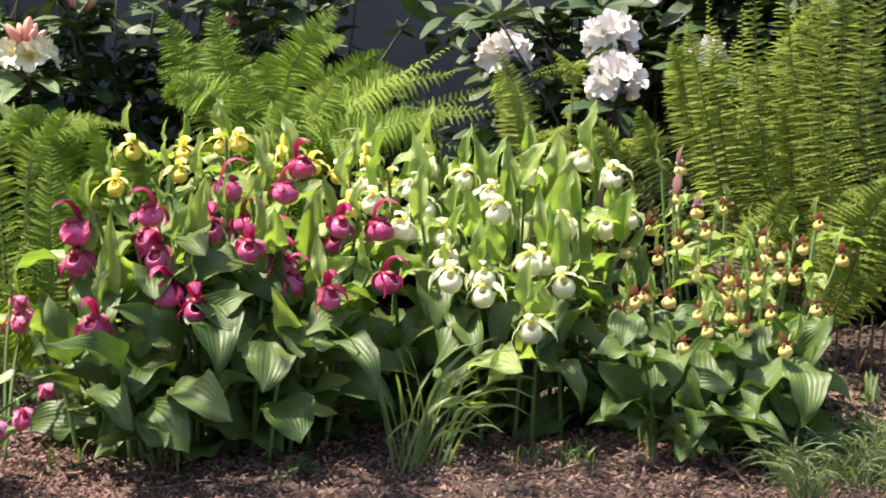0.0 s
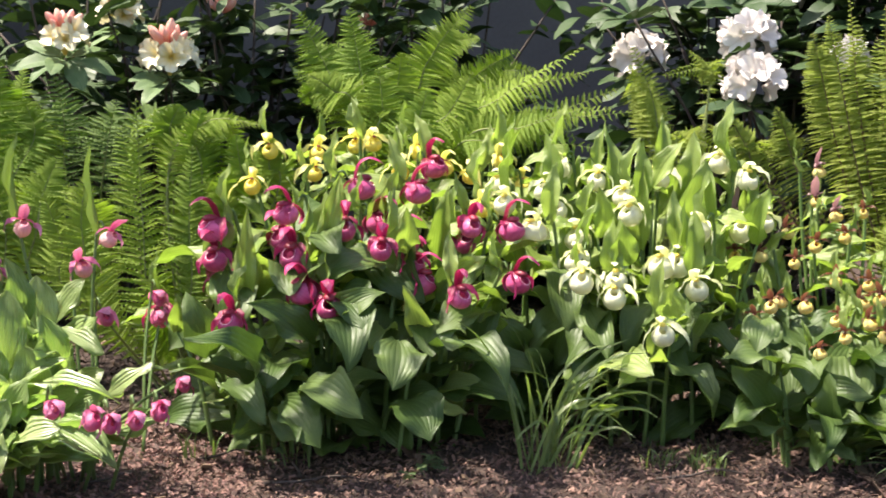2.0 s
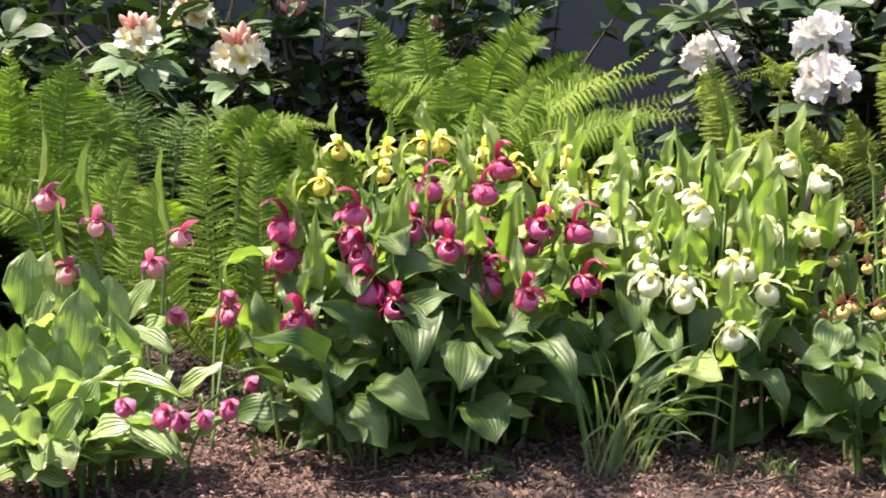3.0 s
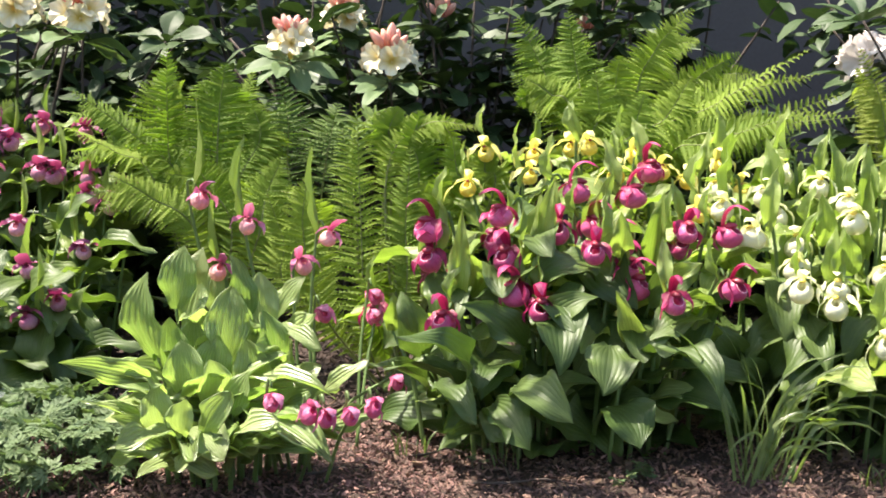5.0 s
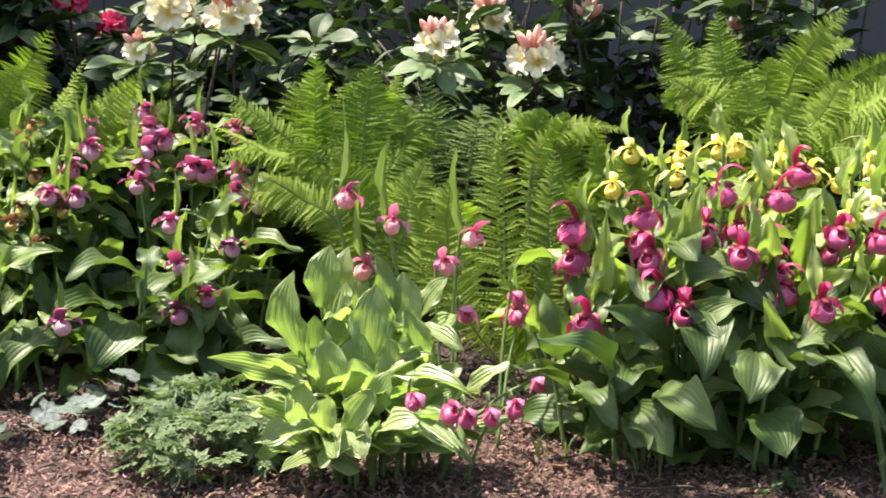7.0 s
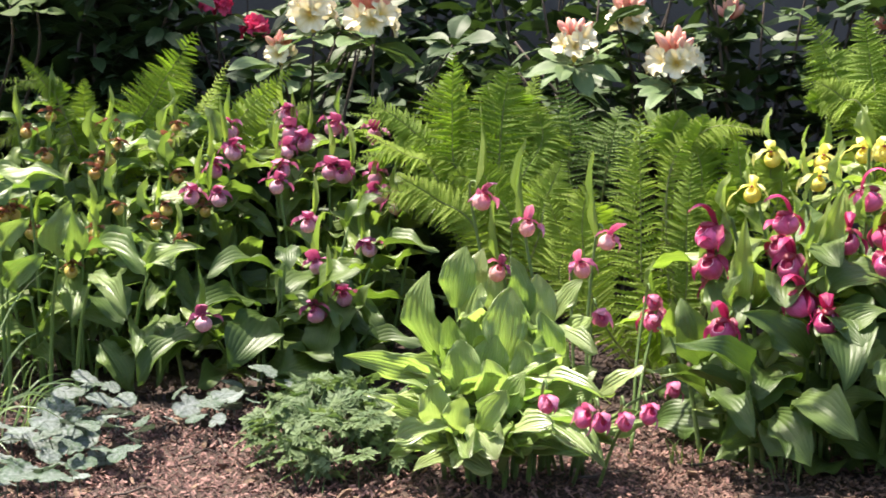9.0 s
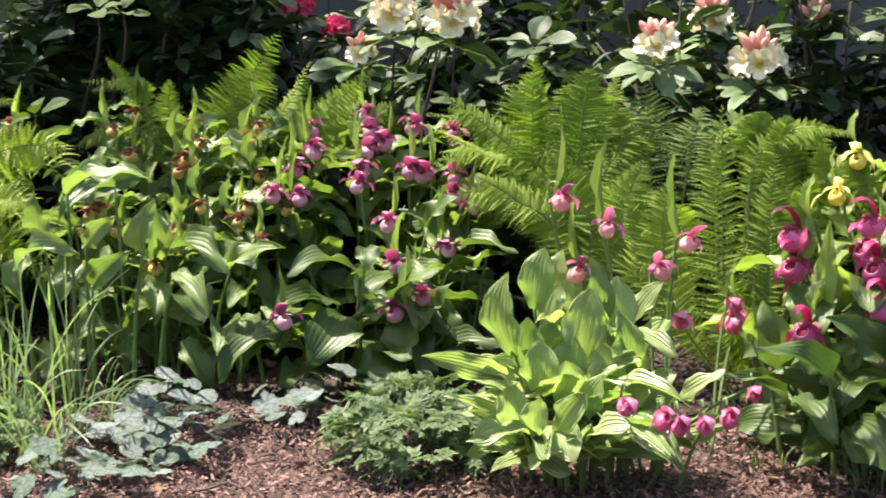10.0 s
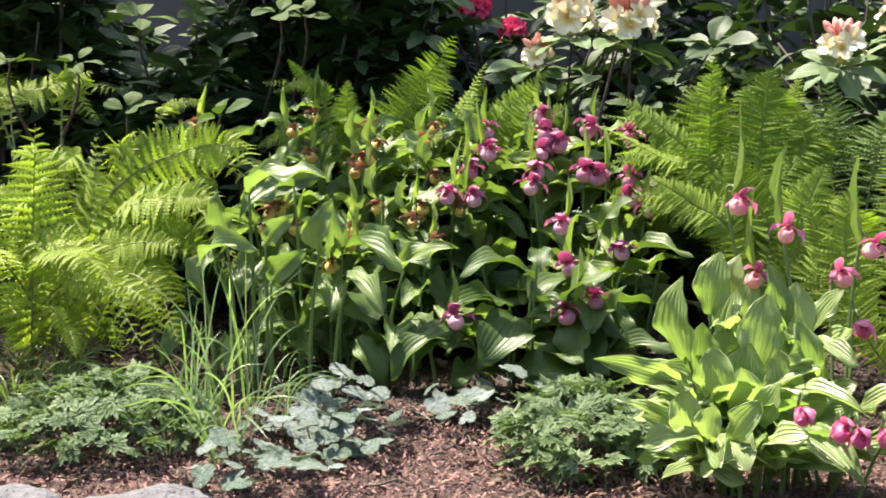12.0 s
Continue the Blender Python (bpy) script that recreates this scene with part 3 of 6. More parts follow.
def fern(crown, rows, label, material, group, rib=RACHIS, pairs=42, face=0.6, droop=0.16, curl=0.0, stalk=0.2, slim=0.0062, edge=0.4, fill=2, sweep=0.1, stubs=0, loose=0.04, stray=1.0):
    """A fern with its crown at a spot on the ground; rows: three points of each frond, and half its width."""
    crown = Vector((*crown, 0.0))
    plant = thing("fern", crown, label, "fern", group)
    whole = []
    for row in rows:
        whole.append(tuple(row))
        for _ in range(fill):
            j = [rng.uniform(-.035, .035) * stray for _ in range(6)]
            r = list(row)
            back = 1 + rng.uniform(0.01, 0.05)
            for i in (0, 3, 6):
                r[i], r[i + 1] = r[i] * back, r[i + 1] * back
            r[3], r[4], r[6], r[7], r[8] = r[3] + j[0], r[4] + j[1], r[6] + 2 * j[2], r[7] + j[3], r[8] - 0.03 - abs(j[4]) * 2
            whole.append(tuple(r))
    for k, row in enumerate(whole):
        a, b, c = Vector(row[0:3]) - crown, Vector(row[3:6]) - crown, Vector(row[6:9]) - crown
        foot = Vector((rng.uniform(-loose, loose), rng.uniform(-loose, loose), -0.01))
        c = c + Vector((0, 0, -0.012))
        view = Vector((-row[0], -row[1], 0)).normalized()
        normal = (view * face + Vector((0, 0, 1)) * (1 - face) + Vector((rng.uniform(-.6, .6), rng.uniform(-.3, .3), rng.uniform(-.2, .3)))).normalized()
        blade, stem = frond_shape([foot, a, b, c], row[9], normal, k + 40, pairs, 8, droop, stalk, curl, slim, edge, sweep)
        fr = part("frond", mesh_of("frond", blade[0], blade[1], material, blade[2]), plant)
        part("rachis", mesh_of("rachis", stem[0], stem[1], rib, stem[2]), fr)
    for k in range(stubs):
        a, d = rng.uniform(0, 6.28), rng.uniform(0.02, 0.2)
        p = Vector((math.cos(a) * d * 1.3, math.sin(a) * d, 0))
        top = p * rng.uniform(1.0, 1.3) + Vector((0, 0, rng.uniform(0.05, 0.2)))
        v, f, u = tube(spline([p - Vector((0, 0, 0.01)), (p + top) / 2 + Vector((rng.uniform(-.01, .01), 0, 0)), top], 5), [0.0035, 0.0033, 0.003, 0.0028, 0.0025, 0.002], 5)
        part("old_stalk", mesh_of("old_stalk", v, f, RACHIS_BROWN, u), plant, None, "dry brown frond stalk")
    return plant


# ---- the setting ----


def ground():
    """One sheet of dark soil, finely uneven in the bed and plain out to the horizon."""
    verts, faces, uvs = [], [], []
    xs = np.concatenate([[-900, -60, -12], np.linspace(-5.0, 2.6, 150), [12, 60, 900]])
    ys = np.concatenate([[-900, -60, -8], np.linspace(0.8, 5.0, 90), [12, 60, 900]])
    for y in ys:
        for x in xs:
            bump = 0.0
            if -5 <= x <= 2.6 and 0.8 <= y <= 5.0:
                bump = 0.016 * noise.noise((x * 3.1, y * 3.1, 0.3)) + 0.008 * noise.noise((x * 13, y * 13, 1.7))
            verts.append((x, y, bump - 0.004))
            uvs.append((x, y))
    ob = new("ground", mesh_of("ground", verts, grid_faces(len(ys), len(xs)), SOIL, uvs))
    return tagged(ob, "dark brown soil covered with bark mulch", "ground", "", "structure")


def ground_height(x, y):
    return 0.016 * noise.noise((x * 3.1, y * 3.1, 0.3)) + 0.008 * noise.noise((x * 13, y * 13, 1.7)) - 0.004


def chips(name, label, material, count, area, size, seed, category="mulch"):
    """Loose bark chips scattered over the ground as one heap of small uneven slabs."""
    r = random.Random(seed)
    verts, faces = [], []
    for _ in range(count):
        x, y = area(r)
        ln = size * r.uniform(0.4, 1.6)
        w, h = ln * r.uniform(0.18, 0.5), ln * r.uniform(0.05, 0.14)
        m = Matrix.Translation((x, y, ground_height(x, y) + r.uniform(0.0, 0.014))) @ Euler((r.uniform(-.9, .9), r.uniform(-.9, .9), r.uniform(0, 6.3))).to_matrix().to_4x4()
        o = len(verts)
        for sx, sy, sz in ((-1, -1, -1), (1, -.7, -1), (.8, 1, -1), (-.9, .8, -1), (-1, -.8, 1), (.9, -.9, 1), (1, .7, 1), (-.7, 1, 1)):
            verts.append(m @ Vector((sx * ln / 2 * r.uniform(.7, 1.1), sy * w / 2 * r.uniform(.7, 1.1), sz * h / 2)))
        faces += [tuple(o + i for i in q) for q in ((3, 2, 1, 0), (4, 5, 6, 7), (0, 1, 5, 4), (1, 2, 6, 5), (2, 3, 7, 6), (3, 0, 4, 7))]
    ob = new(name, mesh_of(name, verts, faces, material, None, False))
    return tagged(ob, label, category, "", "stuff")


def bed_spot(near, far, a0, a1):
    def pick(r):
        d = math.sqrt(r.uniform(near ** 2, far ** 2))
        a = radians(r.uniform(a0, a1))
        return -d * math.sin(a), d * math.cos(a)
    return pick


def wall():
    """The house wall behind the bushes, plastered, with a low plinth."""
    a = radians(18)
    m = Matrix.Translation((-5.15 * math.sin(a), 5.15 * math.cos(a), 0)) @ Matrix.Rotation(a, 4, "Z")
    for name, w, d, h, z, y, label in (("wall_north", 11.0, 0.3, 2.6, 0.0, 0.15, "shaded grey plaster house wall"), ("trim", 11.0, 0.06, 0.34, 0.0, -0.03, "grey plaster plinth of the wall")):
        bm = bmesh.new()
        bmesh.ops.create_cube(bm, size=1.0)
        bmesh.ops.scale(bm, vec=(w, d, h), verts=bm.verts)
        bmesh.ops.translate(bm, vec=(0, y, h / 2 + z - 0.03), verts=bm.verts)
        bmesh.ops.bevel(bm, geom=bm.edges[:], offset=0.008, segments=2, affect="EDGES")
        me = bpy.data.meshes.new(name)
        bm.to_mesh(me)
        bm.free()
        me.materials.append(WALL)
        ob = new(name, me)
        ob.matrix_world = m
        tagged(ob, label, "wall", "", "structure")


ground()
chips("bark_mulch", "reddish-brown shredded bark mulch over soil", CHIP, 26000, bed_spot(2.0, 2.85, 14, 57), 0.0095, 3)
# darker chips over the right-hand part of the bed
chips("old_mulch", "dark brown bark mulch over soil", CHIP_DARK, 26000, bed_spot(2.0, 3.0, -21, 18), 0.0095, 13)
chips("leaf_litter", "dry brown leaf litter between the bark", LITTER, 900, bed_spot(1.9, 4.4, -22, 58), 0.034, 4, "litter")
chips("coarse_mulch", "bark mulch coloured dark for the shade under ferns and bushes", CHIP_SHADED, 30000, bed_spot(2.62, 4.6, -22, 60), 0.018, 5)
chips("pale_chips", "pale dry bark flakes lying on the mulch", LITTER, 1900, bed_spot(2.0, 3.1, -21, 57), 0.015, 6)
chips("fallen_leaves", "reddish-brown dry fern and leaf litter", LITTER, 900, bed_spot(2.7, 3.2, -20, -12), 0.03, 7, "litter")
wall()

# ---- slipper orchids ----
MAGENTA = [
    (-0.655, 2.413, 0.414, -60), (-0.647, 2.394, 0.361, -20), (-0.658, 2.464, 0.317, 10), (-0.53, 2.464, 0.439, -60),
    (-0.547, 2.501, 0.388, -30), (-0.51, 2.417, 0.366, -20), (-0.484, 2.381, 0.307, -50), (-0.434, 2.36, 0.283, 0),
    (-0.598, 2.304, 0.263, -25), (-0.432, 2.513, 0.405, 0), (-0.352, 2.445, 0.377, 0), (-0.376, 2.593, 0.409, 50),
    (-0.425, 2.687, 0.468, 80), (-0.318, 2.56, 0.376, 60), (-0.301, 2.502, 0.341, 40), (-0.281, 2.484, 0.31, 60),
    (-0.195, 2.543, 0.409, 20), (-0.119, 2.577, 0.4, 60), (-0.202, 2.391, 0.3, 25), (-0.102, 2.458, 0.318, 50),
    (-0.311, 2.682, 0.461, 70), (-0.208, 2.592, 0.372, 10), (-0.288, 2.785, 0.504, 40), (-0.822, 2.624, 0.213, -20),
]
YELLOW = [
    (-0.554, 2.897, 0.525, 15), (-0.652, 2.877, 0.531, -10), (-0.435, 2.918, 0.545, 35), (-0.487, 3.011, 0.535, -20),
    (-0.335, 2.931, 0.527, 30), (-0.364, 2.827, 0.491, 10), (-0.281, 2.937, 0.493, 40), (-0.158, 2.946, 0.507, 30),
    (-0.667, 2.771, 0.464, -10), (-0.551, 2.847, 0.485, 20), (-0.185, 2.714, 0.427, 10), (-0.225, 2.941, 0.474, -30),
    (-0.115, 2.948, 0.453, 20),
]
IVORY = [
    (0.044, 2.8, 0.477, 0), (-0.034, 2.85, 0.499, -40), (-0.058, 2.749, 0.458, -30), (-0.039, 2.72, 0.424, 10),
    (-0.156, 2.846, 0.462, -60), (-0.142, 2.746, 0.433, -20), (-0.079, 2.599, 0.395, -50), (0.095, 2.718, 0.452, -20),
    (0.108, 2.658, 0.423, -30), (0.007, 2.66, 0.374, -30), (0.004, 2.58, 0.34, -25), (0.014, 2.52, 0.311, 0),
    (0.079, 2.549, 0.31, 0), (0.075, 2.519, 0.282, 0), (0.165, 2.575, 0.333, -35), (0.197, 2.592, 0.333, -10),
    (0.225, 2.51, 0.301, 10), (0.159, 2.415, 0.234, 5), (0.237, 2.649, 0.394, -35), (0.295, 2.835, 0.512, -30),
    (0.17, 2.845, 0.478, 0), (0.345, 2.779, 0.483, 30), (0.328, 2.73, 0.384, 0), (0.368, 2.725, 0.403, 30),
]
BROWN_FRONT = [
    (0.517, 2.966, 0.487, 58), (0.33, 2.854, 0.402, 41), (0.318, 2.733, 0.335, -4), (0.368, 2.727, 0.336, 53),
    (0.429, 2.697, 0.327, -12), (0.429, 2.791, 0.376, 42), (0.476, 2.742, 0.355, 7), (0.498, 2.879, 0.432, 10),
    (0.536, 2.758, 0.371, -13), (0.53, 2.828, 0.407, 56), (0.583, 2.826, 0.414, -5), (0.646, 2.713, 0.363, 33),
    (0.758, 2.733, 0.392, 7), (0.71, 2.668, 0.351, 24), (0.634, 2.656, 0.333, 57), (0.67, 2.656, 0.339, 55),
    (0.647, 2.593, 0.306, 45), (0.673, 2.581, 0.305, 27),
]
BROWN_BACK = [
    (0.773, 2.613, 0.337, 10), (0.497, 2.629, 0.302, -2), (0.553, 2.606, 0.299, -11), (0.606, 2.601, 0.304, 21),
    (0.532, 2.552, 0.272, 42), (0.565, 2.558, 0.279, -19), (0.368, 2.57, 0.262, -4), (0.386, 2.585, 0.27, 58),
    (0.334, 2.534, 0.243, -15), (0.43, 2.561, 0.264, 38), (0.479, 2.511, 0.248, -20), (0.485, 2.456, 0.227, -16),
    (0.552, 2.447, 0.232, 16), (0.434, 2.415, 0.206, 31), (0.606, 2.483, 0.254, 7), (0.687, 2.476, 0.264, 11),
    (0.605, 2.365, 0.21, -18), (0.536, 2.49, 0.247, 48),
]
PINK = [
    (-1.923, 2.97, 0.605, 8), (-1.884, 2.932, 0.559, -11), (-1.839, 2.928, 0.536, -12), (-1.802, 3.002, 0.573, -23),
    (-1.701, 3.038, 0.557, 0), (-1.974, 2.809, 0.516, 32), (-2.014, 2.854, 0.566, -19), (-1.981, 2.74, 0.475, 37),
    (-1.866, 2.882, 0.516, 35), (-1.926, 2.68, 0.411, 25), (-1.983, 2.648, 0.418, -27), (-1.833, 2.787, 0.438, -3),
    (-1.844, 2.834, 0.474, -1), (-1.744, 2.891, 0.47, 3), (-1.71, 2.898, 0.461, -23), (-1.71, 2.733, 0.354, -14),
    (-1.605, 2.887, 0.414, -16), (-1.638, 2.931, 0.455, 1), (-1.531, 2.937, 0.42, -21), (-1.554, 2.884, 0.393, 8),
    (-1.552, 2.746, 0.305, 17), (-1.63, 2.643, 0.271, -14), (-1.562, 2.525, 0.184, -25), (-1.531, 2.595, 0.212, 4),
    (-1.753, 2.373, 0.174, 15),
]
BRONZE = [
    (-2.429, 2.577, 0.566, 29), (-2.416, 2.652, 0.604, -6), (-2.347, 2.559, 0.507, -17), (-2.291, 2.72, 0.577, 1),
    (-2.24, 2.693, 0.531, 2), (-2.245, 2.633, 0.497, 14), (-2.228, 2.648, 0.497, -25), (-2.234, 2.598, 0.469, -16),
    (-2.157, 2.823, 0.573, 17), (-2.148, 2.777, 0.537, -30), (-2.308, 2.365, 0.379, -23), (-2.296, 2.389, 0.385, -14),
    (-2.283, 2.321, 0.344, 34), (-2.233, 2.374, 0.345, -22), (-2.129, 2.468, 0.342, 14), (-2.105, 2.429, 0.31, 7),
    (-2.128, 2.554, 0.389, -25), (-2.034, 2.576, 0.357, -8), (-1.951, 2.568, 0.315, 22), (-2.039, 2.622, 0.386, 39),
    (-2.07, 2.712, 0.456, 30), (-2.318, 2.395, 0.4, -1), (-2.099, 2.352, 0.269, 5), (-2.614, 2.413, 0.581, -10),
    (-1.962, 2.673, 0.381, 19),
]
BLUSH = [
    (-1.012, 2.198, 0.483, 35), (-0.93, 2.213, 0.437, 10), (-0.832, 2.358, 0.402, 40), (-0.874, 2.342, 0.35, 20),
    (-0.84, 2.355, 0.259, 20), (-0.978, 2.192, 0.357, 0), (-0.784, 1.948, 0.192, 20), (-0.723, 1.95, 0.175, 20), (-0.695, 1.95, 0.171, 20), (-0.663, 1.972, 0.172, 20), (-0.634, 2.002, 0.178, 20), (-0.689, 2.32, 0.147, 20),
    (-0.786, 2.499, 0.271, 20), (-0.786, 2.499, 0.234, 0),
]

magenta_flower = Flower(MAGENTA_POUCH, MAGENTA_PETAL, MAGENTA_PETAL, CRIMSON, "inflated magenta-pink pouch", "dark magenta petal", 0.043, RIM, mouth=33, lean=48,
                        hood_length=1.55, hood_width=0.42, hood_curl=140, hood_rise=0.45, petal_length=1.35, petal_width=0.52, droop=0.72, spread=0.5, twist=30, shield_size=1.6)
yellow_flower = Flower(YELLOW_POUCH, YELLOW_PETAL, YELLOW_PETAL, CRIMSON, "rounded lemon-yellow pouch", "pale yellow petal", 0.036, None,
                       hood_length=1.5, hood_width=0.5, hood_curl=125, hood_rise=0.35, petal_length=1.85, petal_width=0.4, droop=0.6, spread=0.6, shield_size=0.7)
ivory_flower = Flower(IVORY_POUCH, IVORY_PETAL, IVORY_PETAL, YELLOW_POUCH, "ivory-white egg-shaped pouch", "cream petal with a green tinge", 0.045, None,
                      deep=1.3, hood_length=1.05, hood_width=0.4, hood_curl=100, hood_rise=0.25, petal_length=1.55, petal_width=0.24, droop=0.6, spread=0.58)
brown_flower = Flower(GOLD_POUCH, BROWN_PETAL, BROWN_PETAL, BROWN_PETAL, "small golden-yellow pouch", "chocolate-brown twisted petal", 0.0245, None,
                      hood_length=0.9, hood_width=0.42, hood_curl=40, hood_rise=0.85, petal_length=1.3, petal_width=0.2, droop=0.1, spread=0.8, twist=60)
faded_flower = Flower(GOLD_POUCH, MAUVE_PETAL, MAUVE_PETAL, BROWN_PETAL, "small faded yellow pouch", "withered mauve petal", 0.0255, None,
                      hood_length=1.3, hood_width=0.6, hood_curl=30, hood_rise=1.7, petal_length=1.4, petal_width=0.3, droop=0.0, spread=0.7, twist=60)
pink_flower = Flower(PINK_POUCH, PURPLE_PETAL, PURPLE_PETAL, CRIMSON, "pouch pink above and blush-white below", "wine-purple petal", 0.039, None,
                     hood_length=1.3, hood_width=0.7, hood_curl=90, hood_rise=0.45, petal_length=1.45, petal_width=0.5, droop=0.45, spread=0.7, twist=35)
bronze_flower = Flower(OLIVE_POUCH, BROWN_PETAL, BROWN_PETAL, BROWN_PETAL, "olive-yellow pouch flushed brown", "brown-purple petal", 0.028, None,
                       hood_length=1.1, hood_width=0.5, hood_curl=80, hood_rise=0.5, petal_length=1.5, petal_width=0.26, droop=0.25, spread=0.75, twist=40)
blush_flower = Flower(BLUSH_POUCH, BLUSH_PETAL, BLUSH_PETAL, CRIMSON, "blush-pink pouch shading to cream", "rose-pink petal", 0.029, None, high=1.05,
                      hood_length=1.5, hood_width=0.5, hood_curl=60, hood_rise=0.9, petal_length=1.6, petal_width=0.45, droop=0.6, spread=0.6, twist=40)

closed_flower = Flower(ROSE_POUCH, BLUSH_PETAL, BLUSH_PETAL, CRIMSON, "half-closed rose-pink pouch", "drooping rose-pink petal", 0.0245, None, high=1.15,
                       hood_length=1.4, hood_width=0.7, hood_curl=90, hood_rise=0.1, petal_length=1.4, petal_width=0.6, droop=0.95, spread=0.35, twist=25)


def centre(rows):
    return sum(r[0] for r in rows) / len(rows), sum(r[1] for r in rows) / len(rows)


c = centre(MAGENTA)
c = (c[0], c[1] + 0.05)
for x, y, z, turn in MAGENTA:
    orchid((x, y, z), turn, c, magenta_flower, "slipper orchid with a magenta-pink pouch and broad pleated leaves", "magenta slipper orchids", "broad",
           count=5, length=0.17, width=0.08, upright=0.35, bract=0.07, skirt=1)
c = centre(YELLOW)
for x, y, z, turn in YELLOW:
    orchid((x, y, z), turn, c, yellow_flower, "slipper orchid with a lemon-yellow pouch above green leaves", "yellow slipper orchids", "fresh",
           pull=0.2, count=5, length=0.16, width=0.05, upright=0.6, bract=0.085, over=-0.03)
c = centre(IVORY)
for x, y, z, turn in IVORY:
    orchid((x, y, z), turn, c, ivory_flower, "slipper orchid with an ivory-white pouch and upright leaves", "white slipper orchids", "fresh",
           pull=0.2, count=6, length=0.17, width=0.062, upright=0.6, bract=0.10, reach=0.6, over=0.0, skirt=1 if math.hypot(x, y) < 2.63 else 0)
c = centre(BROWN_FRONT + BROWN_BACK)
c = (c[0], c[1] - 0.08)
for k, (x, y, z, turn) in enumerate(BROWN_FRONT + BROWN_BACK):
    faded = z > 0.4 and k % 4 != 2
    orchid((x, y, z), turn, c, faded_flower if faded else brown_flower,
           "small slipper orchid with faded mauve petals" if faded else "small slipper orchid with a golden pouch and brown petals", "small yellow slipper orchids",
           "fresh" if k % 2 else "broad", pull=0.3, count=3 + k % 2, length=0.13, width=0.065, upright=0.2, bract=0.04, front=0.35, reach=0.4, over=-0.05, skirt=2 if math.hypot(x, y) < 2.62 else 0)
c = centre(PINK)
for x, y, z, turn in PINK:
    orchid((x, y, z), turn, c, pink_flower, "slipper orchid with a wine-pink flower fading to blush", "pink slipper orchids", "broad" if z < 0.45 else "mid",
           pull=0.3, count=6, length=0.19, width=0.07, upright=0.3, bract=0.1, slim=0.19, loose=22, front=0.5, reach=0.55, skirt=2 if math.hypot(x, y) < 3.2 else 0, upper="mid")
c = centre(BRONZE)
for x, y, z, turn in BRONZE:
    orchid((x, y, z), turn, c, bronze_flower, "slipper orchid with a bronze-olive pouch among worn leaves", "bronze slipper orchids", "worn",
           pull=0.15, count=7, length=0.17, width=0.06, upright=0.35, bract=0.09, slim=0.22, loose=22, front=0.5, reach=0.6, over=0.0, skirt=2 if math.hypot(x, y) < 3.3 else 0)
c = centre(BLUSH)
for x, y, z, turn in BLUSH:
    orchid((x, y, z), turn, (c[0] - 0.05, c[1]), blush_flower if z > 0.3 else closed_flower, "slipper orchid with a blush-pink drooping flower", "blush slipper orchids", "lime",
           pull=0.4 if z > 0.2 else 0.85, count=0, length=0.13, width=0.045, upright=0.5, bract=0.15 if z > 0.35 else 0, slim=0.08, loose=28, nod=12)

BLUSH_LEAVES = [
    (-1.034, 2.066, 0.227, -1.033, 2.033, 0.378, 0.07, 0), (-1.027, 2.125, 0.301, -1.012, 2.132, 0.411, 0.063, 0),
    (-1.0, 2.16, 0.309, -0.992, 2.163, 0.404, 0.043, 0), (-1.008, 2.134, 0.244, -0.988, 2.143, 0.345, 0.065, 0),
    (-0.929, 2.104, 0.219, -0.917, 2.109, 0.349, 0.074, 0), (-0.928, 2.191, 0.272, -0.95, 2.182, 0.391, 0.047, 0),
    (-0.912, 2.22, 0.24, -0.913, 2.22, 0.357, 0.06, 0), (-0.862, 2.132, 0.198, -0.862, 2.111, 0.309, 0.059, 0),
    (-0.904, 2.277, 0.266, -0.85, 2.287, 0.341, 0.045, 0), (-0.853, 2.168, 0.273, -0.761, 2.118, 0.244, 0.032, 0),
    (-0.972, 2.04, 0.17, -0.968, 2.02, 0.269, 0.065, 0), (-0.934, 2.036, 0.167, -0.911, 2.003, 0.243, 0.059, 0),
]
BLUSH_LOW_LEAVES = [
    (-1.008, 1.978, 0.208, -1.08, 1.824, 0.266, 0.036, 0), (-0.953, 1.983, 0.122, -0.991, 1.829, 0.137, 0.055, 0),
    (-0.942, 1.988, 0.131, -0.862, 1.937, 0.095, 0.059, 0), (-0.916, 1.978, 0.126, -0.861, 1.97, 0.202, 0.048, 0),
    (-0.868, 2.043, 0.156, -0.682, 1.944, 0.102, 0.069, 0), (-0.889, 2.078, 0.19, -0.703, 2.021, 0.187, 0.038, 0),
    (-0.774, 2.166, 0.164, -0.695, 2.171, 0.22, 0.04, 0), (-0.852, 2.201, 0.151, -0.791, 2.202, 0.198, 0.051, 0),
    (-0.99, 1.987, 0.122, -0.991, 1.964, 0.207, 0.053, 0), (-0.945, 1.965, 0.124, -0.925, 1.941, 0.191, 0.045, 0),
    (-0.886, 2.036, 0.144, -0.853, 2.028, 0.222, 0.048, 0), (-0.998, 2.005, 0.175, -1.012, 1.897, 0.233, 0.036, 0),
]
